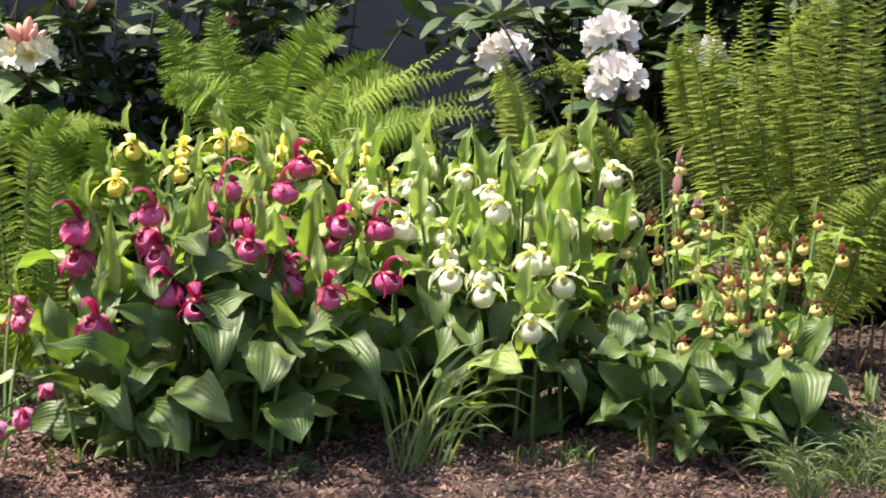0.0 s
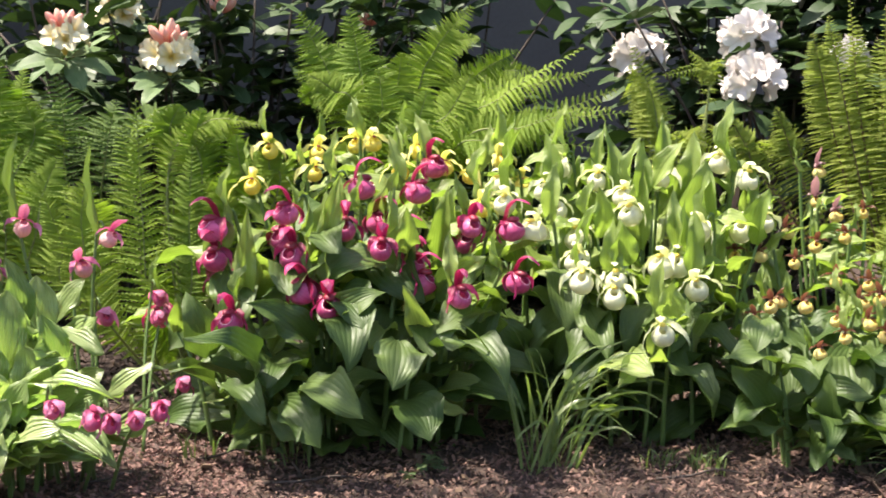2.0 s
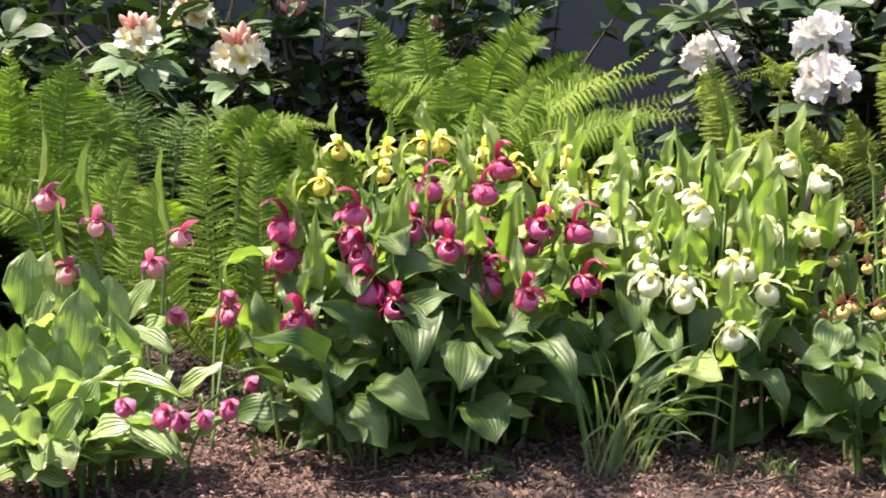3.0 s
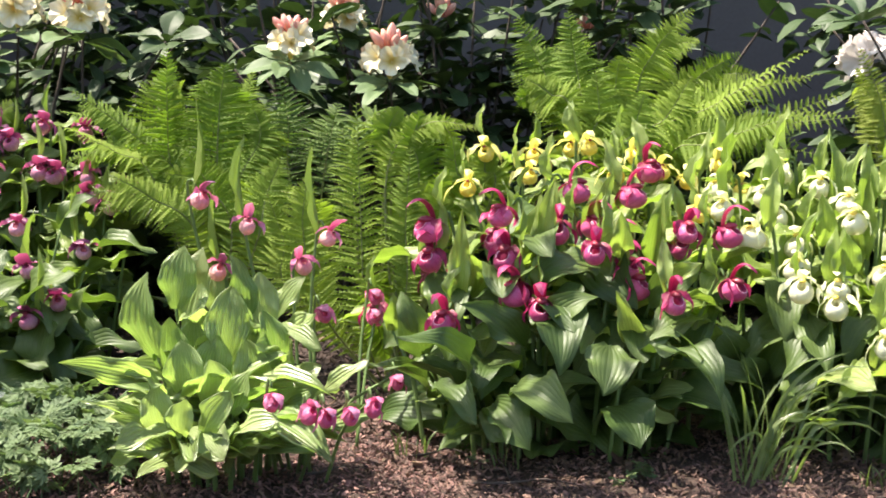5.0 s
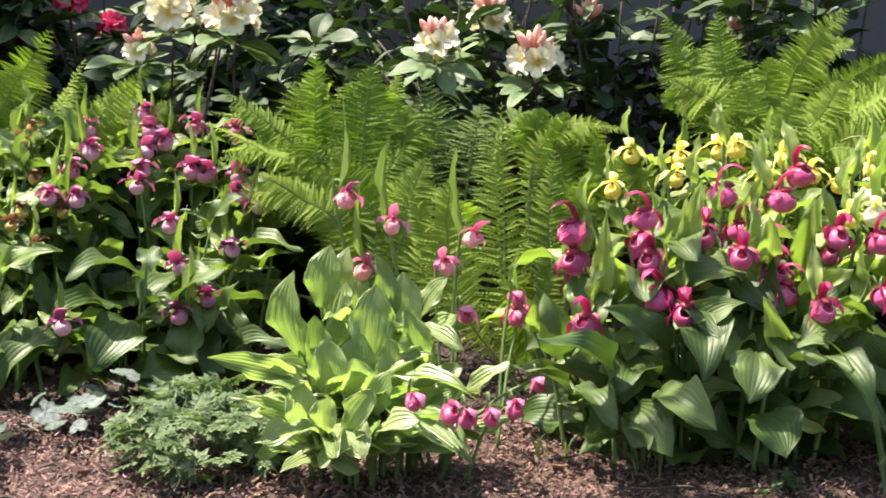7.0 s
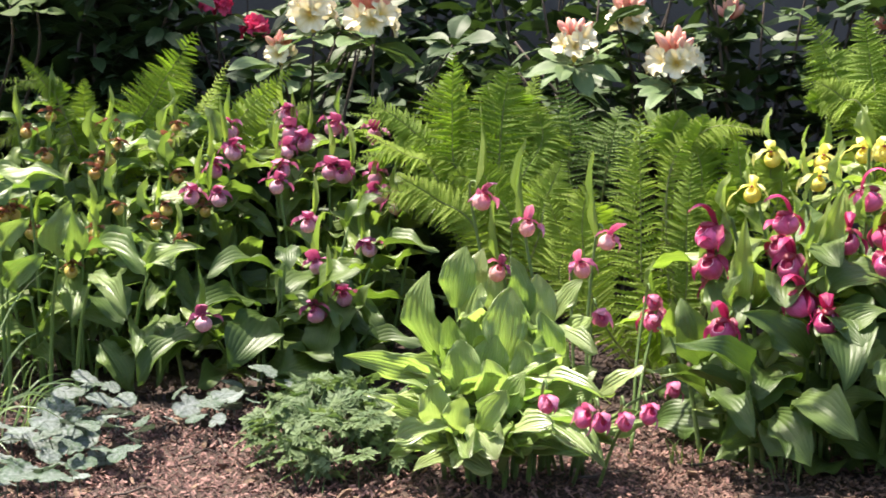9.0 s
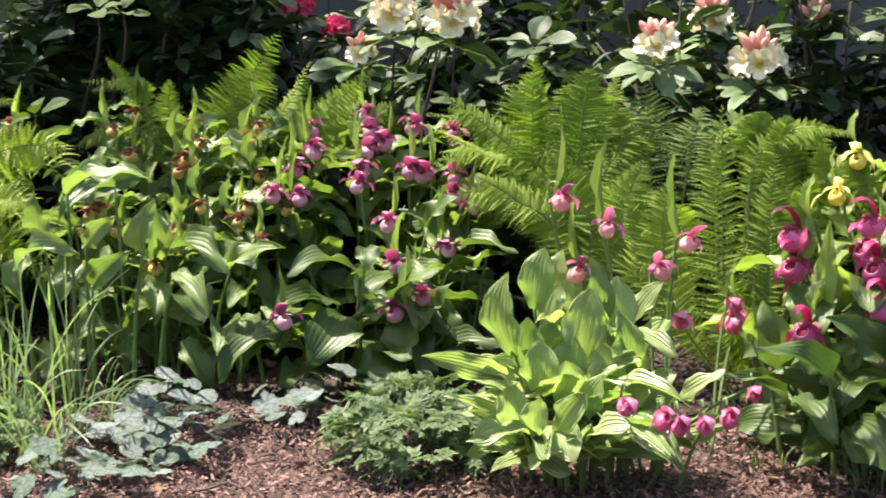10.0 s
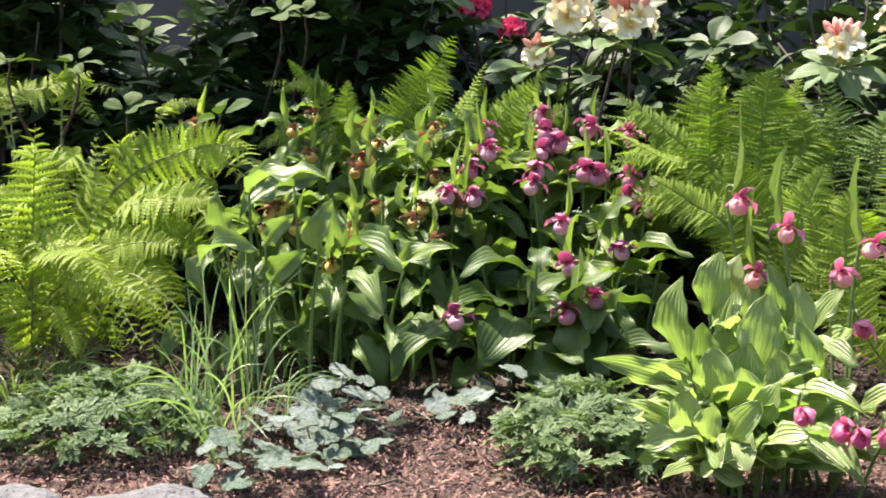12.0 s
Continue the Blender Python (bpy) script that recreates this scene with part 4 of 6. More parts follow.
BLUSH_INNER_LEAVES = [
    (-0.952, 2.083, 0.161, -0.929, 2.082, 0.269, 0.072, 0), (-0.891, 2.099, 0.161, -0.884, 2.091, 0.261, 0.066, 0),
    (-1.02, 2.106, 0.185, -1.025, 2.092, 0.292, 0.062, 0), (-0.864, 2.175, 0.171, -0.835, 2.175, 0.25, 0.048, 0),
    (-0.985, 2.134, 0.197, -0.991, 2.12, 0.289, 0.062, 0), (-0.874, 1.997, 0.115, -0.779, 1.972, 0.159, 0.053, 0),
    (-0.903, 1.984, 0.097, -0.918, 1.889, 0.088, 0.05, 0), (-0.835, 2.036, 0.122, -0.743, 1.964, 0.12, 0.05, 0),
    (-0.985, 2.21, 0.274, -0.987, 2.21, 0.366, 0.05, 0), (-0.921, 2.173, 0.203, -0.925, 2.171, 0.304, 0.059, 0),
]
MAGENTA_LEAVES = [
    (-0.546, 2.296, 0.147, -0.637, 2.148, 0.267, 0.067, 0), (-0.469, 2.384, 0.21, -0.571, 2.31, 0.298, 0.058, 0),
    (-0.602, 2.261, 0.165, -0.505, 2.162, 0.121, 0.053, 0), (-0.308, 2.35, 0.229, -0.305, 2.249, 0.163, 0.085, 0),
    (-0.251, 2.377, 0.21, -0.109, 2.247, 0.159, 0.081, 0), (-0.46, 2.264, 0.167, -0.344, 2.173, 0.132, 0.073, 0),
    (-0.305, 2.31, 0.129, -0.24, 2.237, 0.079, 0.091, 0), (-0.511, 2.232, 0.119, -0.453, 2.153, 0.091, 0.041, 0),
    (-0.497, 2.256, 0.135, -0.417, 2.18, 0.078, 0.083, 0), (-0.426, 2.382, 0.229, -0.333, 2.377, 0.311, 0.06, 0),
    (-0.652, 2.362, 0.193, -0.681, 2.322, 0.315, 0.065, 0), (-0.255, 2.487, 0.283, -0.162, 2.475, 0.348, 0.054, 0),
]
MAGENTA_TOP_LEAVES = [
    (-0.605, 2.426, 0.279, -0.583, 2.38, 0.463, 0.047, 0), (-0.461, 2.508, 0.355, -0.428, 2.463, 0.516, 0.052, 0),
    (-0.475, 2.505, 0.387, -0.457, 2.478, 0.484, 0.048, 0), (-0.323, 2.499, 0.367, -0.304, 2.441, 0.457, 0.052, 0),
    (-0.264, 2.587, 0.323, -0.236, 2.539, 0.489, 0.053, 0), (-0.234, 2.489, 0.295, -0.156, 2.415, 0.373, 0.061, 0),
    (-0.276, 2.434, 0.22, -0.301, 2.361, 0.326, 0.056, 0), (-0.749, 2.49, 0.21, -0.741, 2.471, 0.287, 0.049, 0),
    (-0.155, 2.545, 0.177, -0.182, 2.493, 0.273, 0.063, 0), (-0.366, 2.625, 0.372, -0.336, 2.578, 0.518, 0.048, 0),
]
IVORY_LEAVES = [
    (0.073, 2.849, 0.356, 0.06, 2.849, 0.596, 0.057, 0), (0.131, 2.697, 0.352, 0.134, 2.677, 0.522, 0.049, 0),
    (0.158, 2.796, 0.468, 0.224, 2.791, 0.567, 0.044, 0), (0.247, 2.739, 0.37, 0.254, 2.708, 0.532, 0.068, 0),
    (0.045, 2.65, 0.38, 0.045, 2.62, 0.483, 0.037, 0), (0.087, 2.579, 0.335, 0.089, 2.548, 0.419, 0.053, 0),
    (0.182, 2.453, 0.259, 0.174, 2.424, 0.331, 0.047, 0), (0.353, 2.677, 0.366, 0.37, 2.654, 0.48, 0.049, 0),
    (-0.077, 2.899, 0.447, -0.065, 2.899, 0.544, 0.043, 0), (-0.005, 2.9, 0.447, 0.007, 2.9, 0.526, 0.041, 0),
    (0.212, 2.892, 0.424, 0.246, 2.89, 0.58, 0.048, 0), (0.058, 2.449, 0.175, 0.14, 2.346, 0.177, 0.08, 0),
]
BETWEEN_LEAVES = [
    (-0.104, 2.618, 0.138, -0.154, 2.545, 0.24, 0.086, 0), (-0.049, 2.62, 0.137, -0.004, 2.55, 0.24, 0.086, 0),
    (0.018, 2.6, 0.13, 0.069, 2.499, 0.217, 0.085, 0), (-0.07, 2.599, 0.086, -0.089, 2.498, 0.185, 0.085, 0),
    (-0.004, 2.6, 0.074, 0.038, 2.5, 0.163, 0.085, 0), (0.094, 2.598, 0.131, 0.155, 2.515, 0.203, 0.081, 0),
    (-0.155, 2.545, 0.109, -0.194, 2.492, 0.186, 0.073, 0), (0.072, 2.559, 0.084, 0.121, 2.477, 0.157, 0.079, 0),
    (0.19, 2.553, 0.096, 0.237, 2.489, 0.187, 0.073, 0), (0.053, 2.459, 0.165, 0.136, 2.396, 0.142, 0.048, 0),
    (0.171, 2.594, 0.143, 0.215, 2.541, 0.241, 0.075, 0),
]
BROWN_LEAVES = [
    (0.364, 2.423, 0.181, 0.256, 2.366, 0.203, 0.07, 0), (0.356, 2.424, 0.086, 0.273, 2.344, 0.198, 0.066, 0),
    (0.45, 2.378, 0.088, 0.436, 2.34, 0.189, 0.054, 0), (0.361, 2.393, 0.105, 0.275, 2.304, 0.107, 0.051, 0),
    (0.411, 2.385, 0.107, 0.42, 2.261, 0.068, 0.059, 0), (0.515, 2.446, 0.091, 0.596, 2.273, 0.065, 0.05, 0),
    (0.515, 2.395, 0.083, 0.539, 2.257, 0.075, 0.049, 0), (0.451, 2.378, 0.067, 0.407, 2.264, 0.038, 0.049, 0),
    (0.642, 2.468, 0.171, 0.698, 2.401, 0.268, 0.059, 0), (0.34, 2.477, 0.254, 0.32, 2.399, 0.207, 0.057, 0),
    (0.622, 2.473, 0.192, 0.598, 2.427, 0.263, 0.036, 0), (0.503, 2.449, 0.175, 0.544, 2.358, 0.195, 0.051, 0),
]
PINK_LEAVES = [
    (-1.702, 2.531, 0.168, -1.696, 2.377, 0.079, 0.111, 0), (-1.697, 2.594, 0.251, -1.776, 2.418, 0.267, 0.076, 0),
    (-1.741, 2.565, 0.186, -1.805, 2.371, 0.163, 0.071, 0), (-1.605, 2.593, 0.22, -1.468, 2.559, 0.286, 0.099, 0),
    (-1.557, 2.588, 0.173, -1.542, 2.515, 0.084, 0.111, 0), (-1.47, 2.615, 0.152, -1.456, 2.6, 0.257, 0.05, 0),
    (-1.533, 2.752, 0.311, -1.361, 2.729, 0.312, 0.064, 0), (-1.919, 2.435, 0.162, -1.833, 2.375, 0.115, 0.071, 0),
    (-1.659, 2.559, 0.323, -1.616, 2.504, 0.281, 0.05, 0), (-1.616, 2.762, 0.358, -1.523, 2.758, 0.43, 0.053, 0),
    (-2.036, 2.338, 0.218, -1.919, 2.306, 0.169, 0.088, 0), (-2.354, 2.383, 0.405, -2.213, 2.448, 0.468, 0.061, 0),
]
BRONZE_LEAVES = [
    (-2.13, 2.388, 0.27, -2.096, 2.351, 0.433, 0.066, 0), (-2.193, 2.33, 0.456, -2.214, 2.17, 0.378, 0.052, 0),
    (-2.077, 2.368, 0.316, -1.888, 2.357, 0.266, 0.077, 0), (-2.199, 2.256, 0.268, -2.094, 2.218, 0.293, 0.072, 0),
    (-2.257, 2.125, 0.329, -2.232, 2.079, 0.211, 0.064, 0), (-1.986, 2.315, 0.123, -1.907, 2.316, 0.015, 0.075, 0),
    (-2.129, 2.253, 0.222, -2.127, 2.144, 0.186, 0.076, 0), (-2.293, 2.086, 0.18, -2.299, 2.005, 0.066, 0.051, 0),
    (-1.937, 2.42, 0.267, -1.776, 2.418, 0.33, 0.071, 0), (-2.348, 2.459, 0.538, -2.331, 2.448, 0.457, 0.051, 0),
    (-2.023, 2.856, 0.53, -2.069, 2.823, 0.631, 0.058, 0), (-2.109, 2.73, 0.476, -2.152, 2.696, 0.562, 0.057, 0),
]
BRONZE_SIDE_LEAVES = [
    (-2.091, 2.081, 0.463, -1.897, 2.127, 0.491, 0.075, 0), (-1.916, 2.11, 0.339, -1.873, 2.108, 0.46, 0.056, 0),
    (-2.094, 1.933, 0.319, -1.935, 1.954, 0.359, 0.053, 0), (-1.989, 2.041, 0.28, -1.899, 2.057, 0.357, 0.061, 0),
    (-2.126, 2.045, 0.366, -2.115, 2.013, 0.478, 0.054, 0), (-1.867, 2.153, 0.302, -1.731, 2.098, 0.228, 0.06, 0),
    (-2.067, 2.105, 0.352, -1.988, 2.111, 0.418, 0.061, 0),
]
c = centre(BLUSH_LEAVES)
leafy_shoots(BLUSH_LEAVES, c, "bright lime-green pleated orchid leaf standing upright", "blush orchid leaves", "lime", 3, 1.15, rise=0.07, back=0.08)
leafy_shoots(BLUSH_LOW_LEAVES, c, "bright lime-green pleated orchid leaf bending outward", "blush orchid leaves", "lime", 2, 1.15, rise=0.04, back=0.1)
leafy_shoots(BLUSH_INNER_LEAVES, c, "bright lime-green pleated orchid leaf inside the clump", "blush orchid leaves", "lime", 1, 1.1, rise=0.05, back=0.08)
c = centre(MAGENTA_LEAVES)
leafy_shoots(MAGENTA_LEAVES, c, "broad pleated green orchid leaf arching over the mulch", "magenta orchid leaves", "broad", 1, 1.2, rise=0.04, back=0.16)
leafy_shoots(MAGENTA_TOP_LEAVES, c, "pleated green orchid leaf among magenta flowers", "magenta orchid leaves", "fresh", 1, 0.95)
leafy_shoots(IVORY_LEAVES, centre(IVORY_LEAVES), "upright light-green orchid leaf among white flowers", "white orchid leaves", "fresh")
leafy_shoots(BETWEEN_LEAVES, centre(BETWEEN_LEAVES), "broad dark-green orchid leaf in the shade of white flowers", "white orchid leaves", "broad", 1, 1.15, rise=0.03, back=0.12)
leafy_shoots(BROWN_LEAVES, centre(BROWN_LEAVES), "broad green orchid leaf below small yellow flowers", "small yellow orchid leaves", "broad")
leafy_shoots(PINK_LEAVES, centre(PINK_LEAVES), "broad pleated dark-green orchid leaf below pink flowers", "pink orchid leaves", "broad")
leafy_shoots(BRONZE_LEAVES, centre(BRONZE_LEAVES), "slightly torn green orchid leaf", "bronze orchid leaves", "worn", 1, 1.05)
leafy_shoots(BRONZE_SIDE_LEAVES, centre(BRONZE_SIDE_LEAVES), "light-green orchid leaf with worn edges", "bronze orchid leaves", "worn", 0, 1.05, back=0.1)

# ---- ferns ----
FERN_CENTRE = [
    (-0.554, 3.304, 0.572, -0.604, 3.295, 0.709, -0.67, 3.282, 0.854, 0.097), (-0.483, 3.214, 0.567, -0.509, 3.21, 0.709, -0.532, 3.206, 0.863, 0.108),
    (-0.438, 3.271, 0.574, -0.428, 3.272, 0.665, -0.417, 3.273, 0.758, 0.085), (-0.39, 3.327, 0.599, -0.342, 3.333, 0.755, -0.251, 3.341, 0.87, 0.081),
    (-0.361, 3.582, 0.562, -0.26, 3.591, 0.691, -0.149, 3.597, 0.768, 0.069),
]
FERN_CENTRE_LOW = [
    (-0.335, 3.233, 0.512, -0.178, 3.22, 0.639, 0.018, 3.2, 0.77, 0.084), (-0.278, 3.138, 0.511, -0.12, 3.098, 0.578, 0.092, 3.049, 0.676, 0.063),
    (-0.299, 3.136, 0.483, -0.184, 3.095, 0.552, 0.01, 3.05, 0.63, 0.078), (-0.501, 3.16, 0.578, -0.562, 3.15, 0.657, -0.618, 3.14, 0.705, 0.069),
    (-0.455, 3.117, 0.501, -0.443, 3.119, 0.609, -0.451, 3.118, 0.717, 0.098), (-0.381, 3.127, 0.493, -0.29, 3.137, 0.608, -0.237, 3.141, 0.711, 0.078),
    (-0.4, 3.074, 0.483, -0.361, 3.079, 0.572, -0.335, 3.082, 0.673, 0.082),
]
FERN_MID = [
    (-0.903, 2.809, 0.129, -0.93, 2.852, 0.398, -0.952, 2.897, 0.656, 0.095), (-0.974, 2.732, 0.188, -1.014, 2.717, 0.36, -1.005, 2.72, 0.499, 0.084),
    (-0.82, 2.834, 0.23, -0.821, 2.833, 0.379, -0.81, 2.837, 0.557, 0.081), (-0.877, 2.869, 0.461, -0.795, 2.893, 0.592, -0.669, 2.924, 0.596, 0.045),
    (-0.861, 2.717, 0.246, -0.849, 2.721, 0.167, -0.834, 2.725, 0.109, 0.047), (-1.078, 2.8, 0.222, -1.089, 2.795, 0.336, -1.124, 2.782, 0.461, 0.075),
    (-0.781, 2.948, 0.33, -0.752, 2.956, 0.445, -0.734, 2.96, 0.521, 0.063),
    (-0.701, 2.865, 0.41, -0.714, 2.862, 0.496, -0.723, 2.86, 0.579, 0.056), (-0.641, 2.879, 0.435, -0.655, 2.876, 0.496, -0.647, 2.878, 0.571, 0.051), (-0.808, 2.889, 0.444, -0.818, 2.886, 0.549, -0.803, 2.891, 0.635, 0.072),
    (-0.736, 2.805, 0.355, -0.741, 2.804, 0.44, -0.723, 2.809, 0.512, 0.06), (-0.88, 2.92, 0.491, -0.884, 2.919, 0.578, -0.86, 2.926, 0.64, 0.063),
]
FERN_BACK = [
    (-1.435, 2.972, 0.439, -1.445, 2.967, 0.615, -1.442, 2.968, 0.776, 0.104), (-1.322, 2.969, 0.442, -1.314, 2.972, 0.616, -1.299, 2.979, 0.738, 0.108),
    (-1.386, 2.995, 0.397, -1.517, 2.931, 0.562, -1.637, 2.865, 0.676, 0.074), (-1.292, 2.982, 0.401, -1.229, 3.009, 0.549, -1.241, 3.004, 0.636, 0.081),
    (-1.449, 2.909, 0.443, -1.53, 2.867, 0.524, -1.642, 2.805, 0.602, 0.067), (-1.253, 2.89, 0.332, -1.299, 2.87, 0.45, -1.345, 2.848, 0.548, 0.084),
    (-1.186, 2.864, 0.311, -1.161, 2.874, 0.428, -1.125, 2.889, 0.53, 0.082), (-1.324, 2.858, 0.332, -1.416, 2.814, 0.425, -1.495, 2.773, 0.491, 0.072),
    (-1.318, 3.08, 0.476, -1.305, 3.086, 0.586, -1.278, 3.097, 0.723, 0.097),
]
FERN_SHADE = [
    (-1.275, 3.313, 0.432, -1.274, 3.313, 0.579, -1.294, 3.306, 0.702, 0.118), (-1.175, 3.297, 0.421, -1.154, 3.304, 0.552, -1.134, 3.311, 0.645, 0.102),
    (-1.356, 3.281, 0.462, -1.382, 3.27, 0.594, -1.461, 3.235, 0.724, 0.088), (-1.12, 3.316, 0.465, -1.052, 3.338, 0.595, -0.983, 3.359, 0.624, 0.073),
]
FERN_LEFT = [
    (-2.317, 2.82, 0.465, -2.257, 2.869, 0.655, -2.14, 2.895, 0.831, 0.118), (-2.263, 2.928, 0.46, -2.201, 2.974, 0.594, -2.132, 3.024, 0.761, 0.064),
    (-2.115, 2.913, 0.45, -2.019, 2.92, 0.605, -1.882, 2.951, 0.739, 0.074), (-2.394, 2.689, 0.585, -2.432, 2.654, 0.685, -2.475, 2.614, 0.766, 0.03),
    (-2.377, 2.77, 0.466, -2.395, 2.754, 0.598, -2.393, 2.757, 0.713, 0.076), (-2.122, 3.092, 0.47, -2.045, 3.144, 0.577, -1.966, 3.193, 0.653, 0.07),
    (-2.313, 2.759, 0.439, -2.214, 2.775, 0.528, -2.105, 2.796, 0.572, 0.081), (-2.495, 2.732, 0.479, -2.524, 2.706, 0.553, -2.573, 2.659, 0.612, 0.069),
]
FERN_BRIGHT = [
    (-2.591, 1.878, 0.116, -2.543, 1.859, 0.38, -2.495, 1.839, 0.618, 0.138), (-2.629, 1.994, 0.148, -2.547, 2.019, 0.366, -2.494, 2.005, 0.592, 0.109),
    (-2.67, 1.765, 0.176, -2.658, 1.781, 0.379, -2.648, 1.796, 0.586, 0.126), (-2.519, 2.054, 0.428, -2.352, 2.17, 0.546, -2.195, 2.189, 0.56, 0.083),
    (-2.484, 2.018, 0.37, -2.318, 2.059, 0.438, -2.188, 2.053, 0.454, 0.078), (-2.503, 1.828, 0.291, -2.327, 1.813, 0.335, -2.201, 1.81, 0.292, 0.063),
    (-2.517, 1.976, 0.267, -2.376, 1.991, 0.338, -2.227, 2.01, 0.356, 0.073), (-2.516, 1.895, 0.225, -2.323, 1.898, 0.268, -2.183, 1.909, 0.231, 0.061),
]
FERN_BRIGHT_LOW = [
    (-2.484, 1.855, 0.202, -2.382, 1.823, 0.167, -2.333, 1.806, 0.135, 0.028), (-2.566, 2.23, 0.561, -2.538, 2.262, 0.636, -2.469, 2.309, 0.663, 0.028),
    (-3.013, 2.148, 0.596, -2.957, 2.224, 0.683, -2.887, 2.314, 0.734, 0.074), (-3.069, 2.155, 0.617, -3.084, 2.134, 0.69, -3.09, 2.124, 0.748, 0.093),
    (-2.937, 2.25, 0.631, -2.918, 2.274, 0.69, -2.926, 2.264, 0.741, 0.077), (-2.49, 1.761, 0.293, -2.446, 1.649, 0.333, -2.393, 1.548, 0.314, 0.068),
    (-2.581, 2.136, 0.489, -2.5, 2.154, 0.532, -2.507, 2.145, 0.592, 0.069), (-2.703, 2.063, 0.448, -2.74, 2.013, 0.517, -2.77, 1.972, 0.544, 0.085),
    (-2.453, 2.055, 0.277, -2.419, 2.095, 0.367, -2.285, 2.095, 0.395, 0.073),
]
FERN_BRIGHT_UNDER = [
    (-2.747, 2.003, 0.19, -2.668, 2.025, 0.174, -2.582, 2.054, 0.104, 0.062), (-2.807, 1.919, 0.181, -2.739, 1.841, 0.171, -2.712, 1.79, 0.115, 0.064),
    (-2.715, 2.129, 0.191, -2.621, 2.166, 0.181, -2.518, 2.209, 0.109, 0.062), (-2.737, 1.932, 0.172, -2.649, 1.883, 0.161, -2.602, 1.862, 0.104, 0.06),
    (-2.788, 2.116, 0.143, -2.708, 2.138, 0.12, -2.619, 2.168, 0.054, 0.058), (-2.701, 2.226, 0.224, -2.61, 2.257, 0.228, -2.518, 2.284, 0.162, 0.066),
    (-2.664, 2.27, 0.294, -2.562, 2.31, 0.312, -2.46, 2.347, 0.273, 0.066),
]
FERN_TALL = [
    (0.773, 3.105, 0.312, 0.722, 3.117, 0.583, 0.7, 3.122, 0.938, 0.082), (0.854, 2.98, 0.316, 0.827, 2.988, 0.613, 0.809, 2.992, 0.976, 0.095),
    (0.941, 2.954, 0.282, 0.901, 2.966, 0.613, 0.926, 2.958, 0.972, 0.095), (0.686, 3.126, 0.349, 0.628, 3.138, 0.634, 0.6, 3.143, 0.889, 0.069),
    (0.617, 3.191, 0.449, 0.564, 3.201, 0.659, 0.533, 3.206, 0.802, 0.065), (0.66, 3.131, 0.375, 0.59, 3.145, 0.673, 0.556, 3.151, 0.839, 0.064),
    (0.818, 3.197, 0.435, 0.833, 3.193, 0.737, 0.892, 3.177, 0.993, 0.09), (0.862, 2.873, 0.256, 0.891, 2.865, 0.379, 0.951, 2.845, 0.5, 0.124),
]
FERN_TALL_LOW = [
    (0.429, 3.07, 0.445, 0.377, 3.077, 0.534, 0.338, 3.082, 0.616, 0.072), (0.679, 2.973, 0.279, 0.713, 2.966, 0.355, 0.756, 2.955, 0.455, 0.088),
    (1.002, 2.934, 0.284, 1.035, 2.922, 0.555, 1.086, 2.904, 0.851, 0.122), (0.85, 3.189, 0.208, 0.817, 3.197, 0.475, 0.79, 3.204, 0.737, 0.109),
    (0.511, 3.108, 0.442, 0.472, 3.115, 0.545, 0.445, 3.118, 0.635, 0.065),
    (0.742, 3.267, 0.402, 0.71, 3.274, 0.604, 0.693, 3.278, 0.791, 0.083), (0.939, 3.163, 0.477, 0.918, 3.17, 0.737, 0.921, 3.169, 1.017, 0.09),
    (0.841, 3.139, 0.479, 0.797, 3.151, 0.737, 0.783, 3.154, 0.965, 0.081),
]
FERN_CURL = [
    (0.19, 3.094, 0.514, 0.167, 3.095, 0.648, 0.122, 3.098, 0.771, 0.046), (0.171, 3.145, 0.498, 0.157, 3.146, 0.608, 0.176, 3.145, 0.698, 0.04),
    (0.309, 3.286, 0.624, 0.298, 3.286, 0.705, 0.264, 3.289, 0.762, 0.036), (0.226, 3.092, 0.482, 0.244, 3.09, 0.546, 0.275, 3.088, 0.591, 0.046),
]


def crown_of(rows, back=0.0):
    x, y = sum(r[0] for r in rows) / len(rows), sum(r[1] for r in rows) / len(rows)
    return x * (1 + back), y * (1 + back)


fern(crown_of(FERN_CENTRE + FERN_CENTRE_LOW, 0.05), FERN_CENTRE + FERN_CENTRE_LOW, "large green shuttlecock fern with arching fronds", FERN, "ferns")
fern(crown_of(FERN_MID), FERN_MID, "green fern with upright feathery fronds beside orchids", FERN, "ferns", sweep=0.34)
fern(crown_of(FERN_BACK), FERN_BACK, "tall green fern with broad feathery fronds", FERN, "ferns", sweep=0.22)
fern(crown_of(FERN_SHADE), FERN_SHADE, "shaded dark-green fern below a rhododendron", FERN_DARK, "ferns", pairs=22)
fern(crown_of(FERN_LEFT), FERN_LEFT, "green fern in front of dark bushes", FERN, "ferns")
fern(crown_of(FERN_BRIGHT[:3], 0.05), FERN_BRIGHT, "bright lime-green fern in full sun", FERN_LIME, "ferns", RACHIS, face=0.6, fill=3, stray=2.0, pairs=27, slim=0.0088, stalk=0.3, edge=0.45, droop=0.25, sweep=0.1)
fern(crown_of(FERN_BRIGHT_LOW, 0.06), FERN_BRIGHT_LOW, "lime-green fern with low spreading fronds", FERN_LIME, "ferns", RACHIS, face=0.55, fill=1, stray=2.2, pairs=27, slim=0.0088, stalk=0.3, edge=0.45, droop=0.25, sweep=0.1)
fern(crown_of(FERN_BRIGHT_UNDER, 0.02), FERN_BRIGHT_UNDER, "green fern fronds hanging low in shade", FERN, "ferns", RACHIS, face=0.5, fill=1, pairs=28, slim=0.0085, stalk=0.3, edge=0.45, droop=0.25)
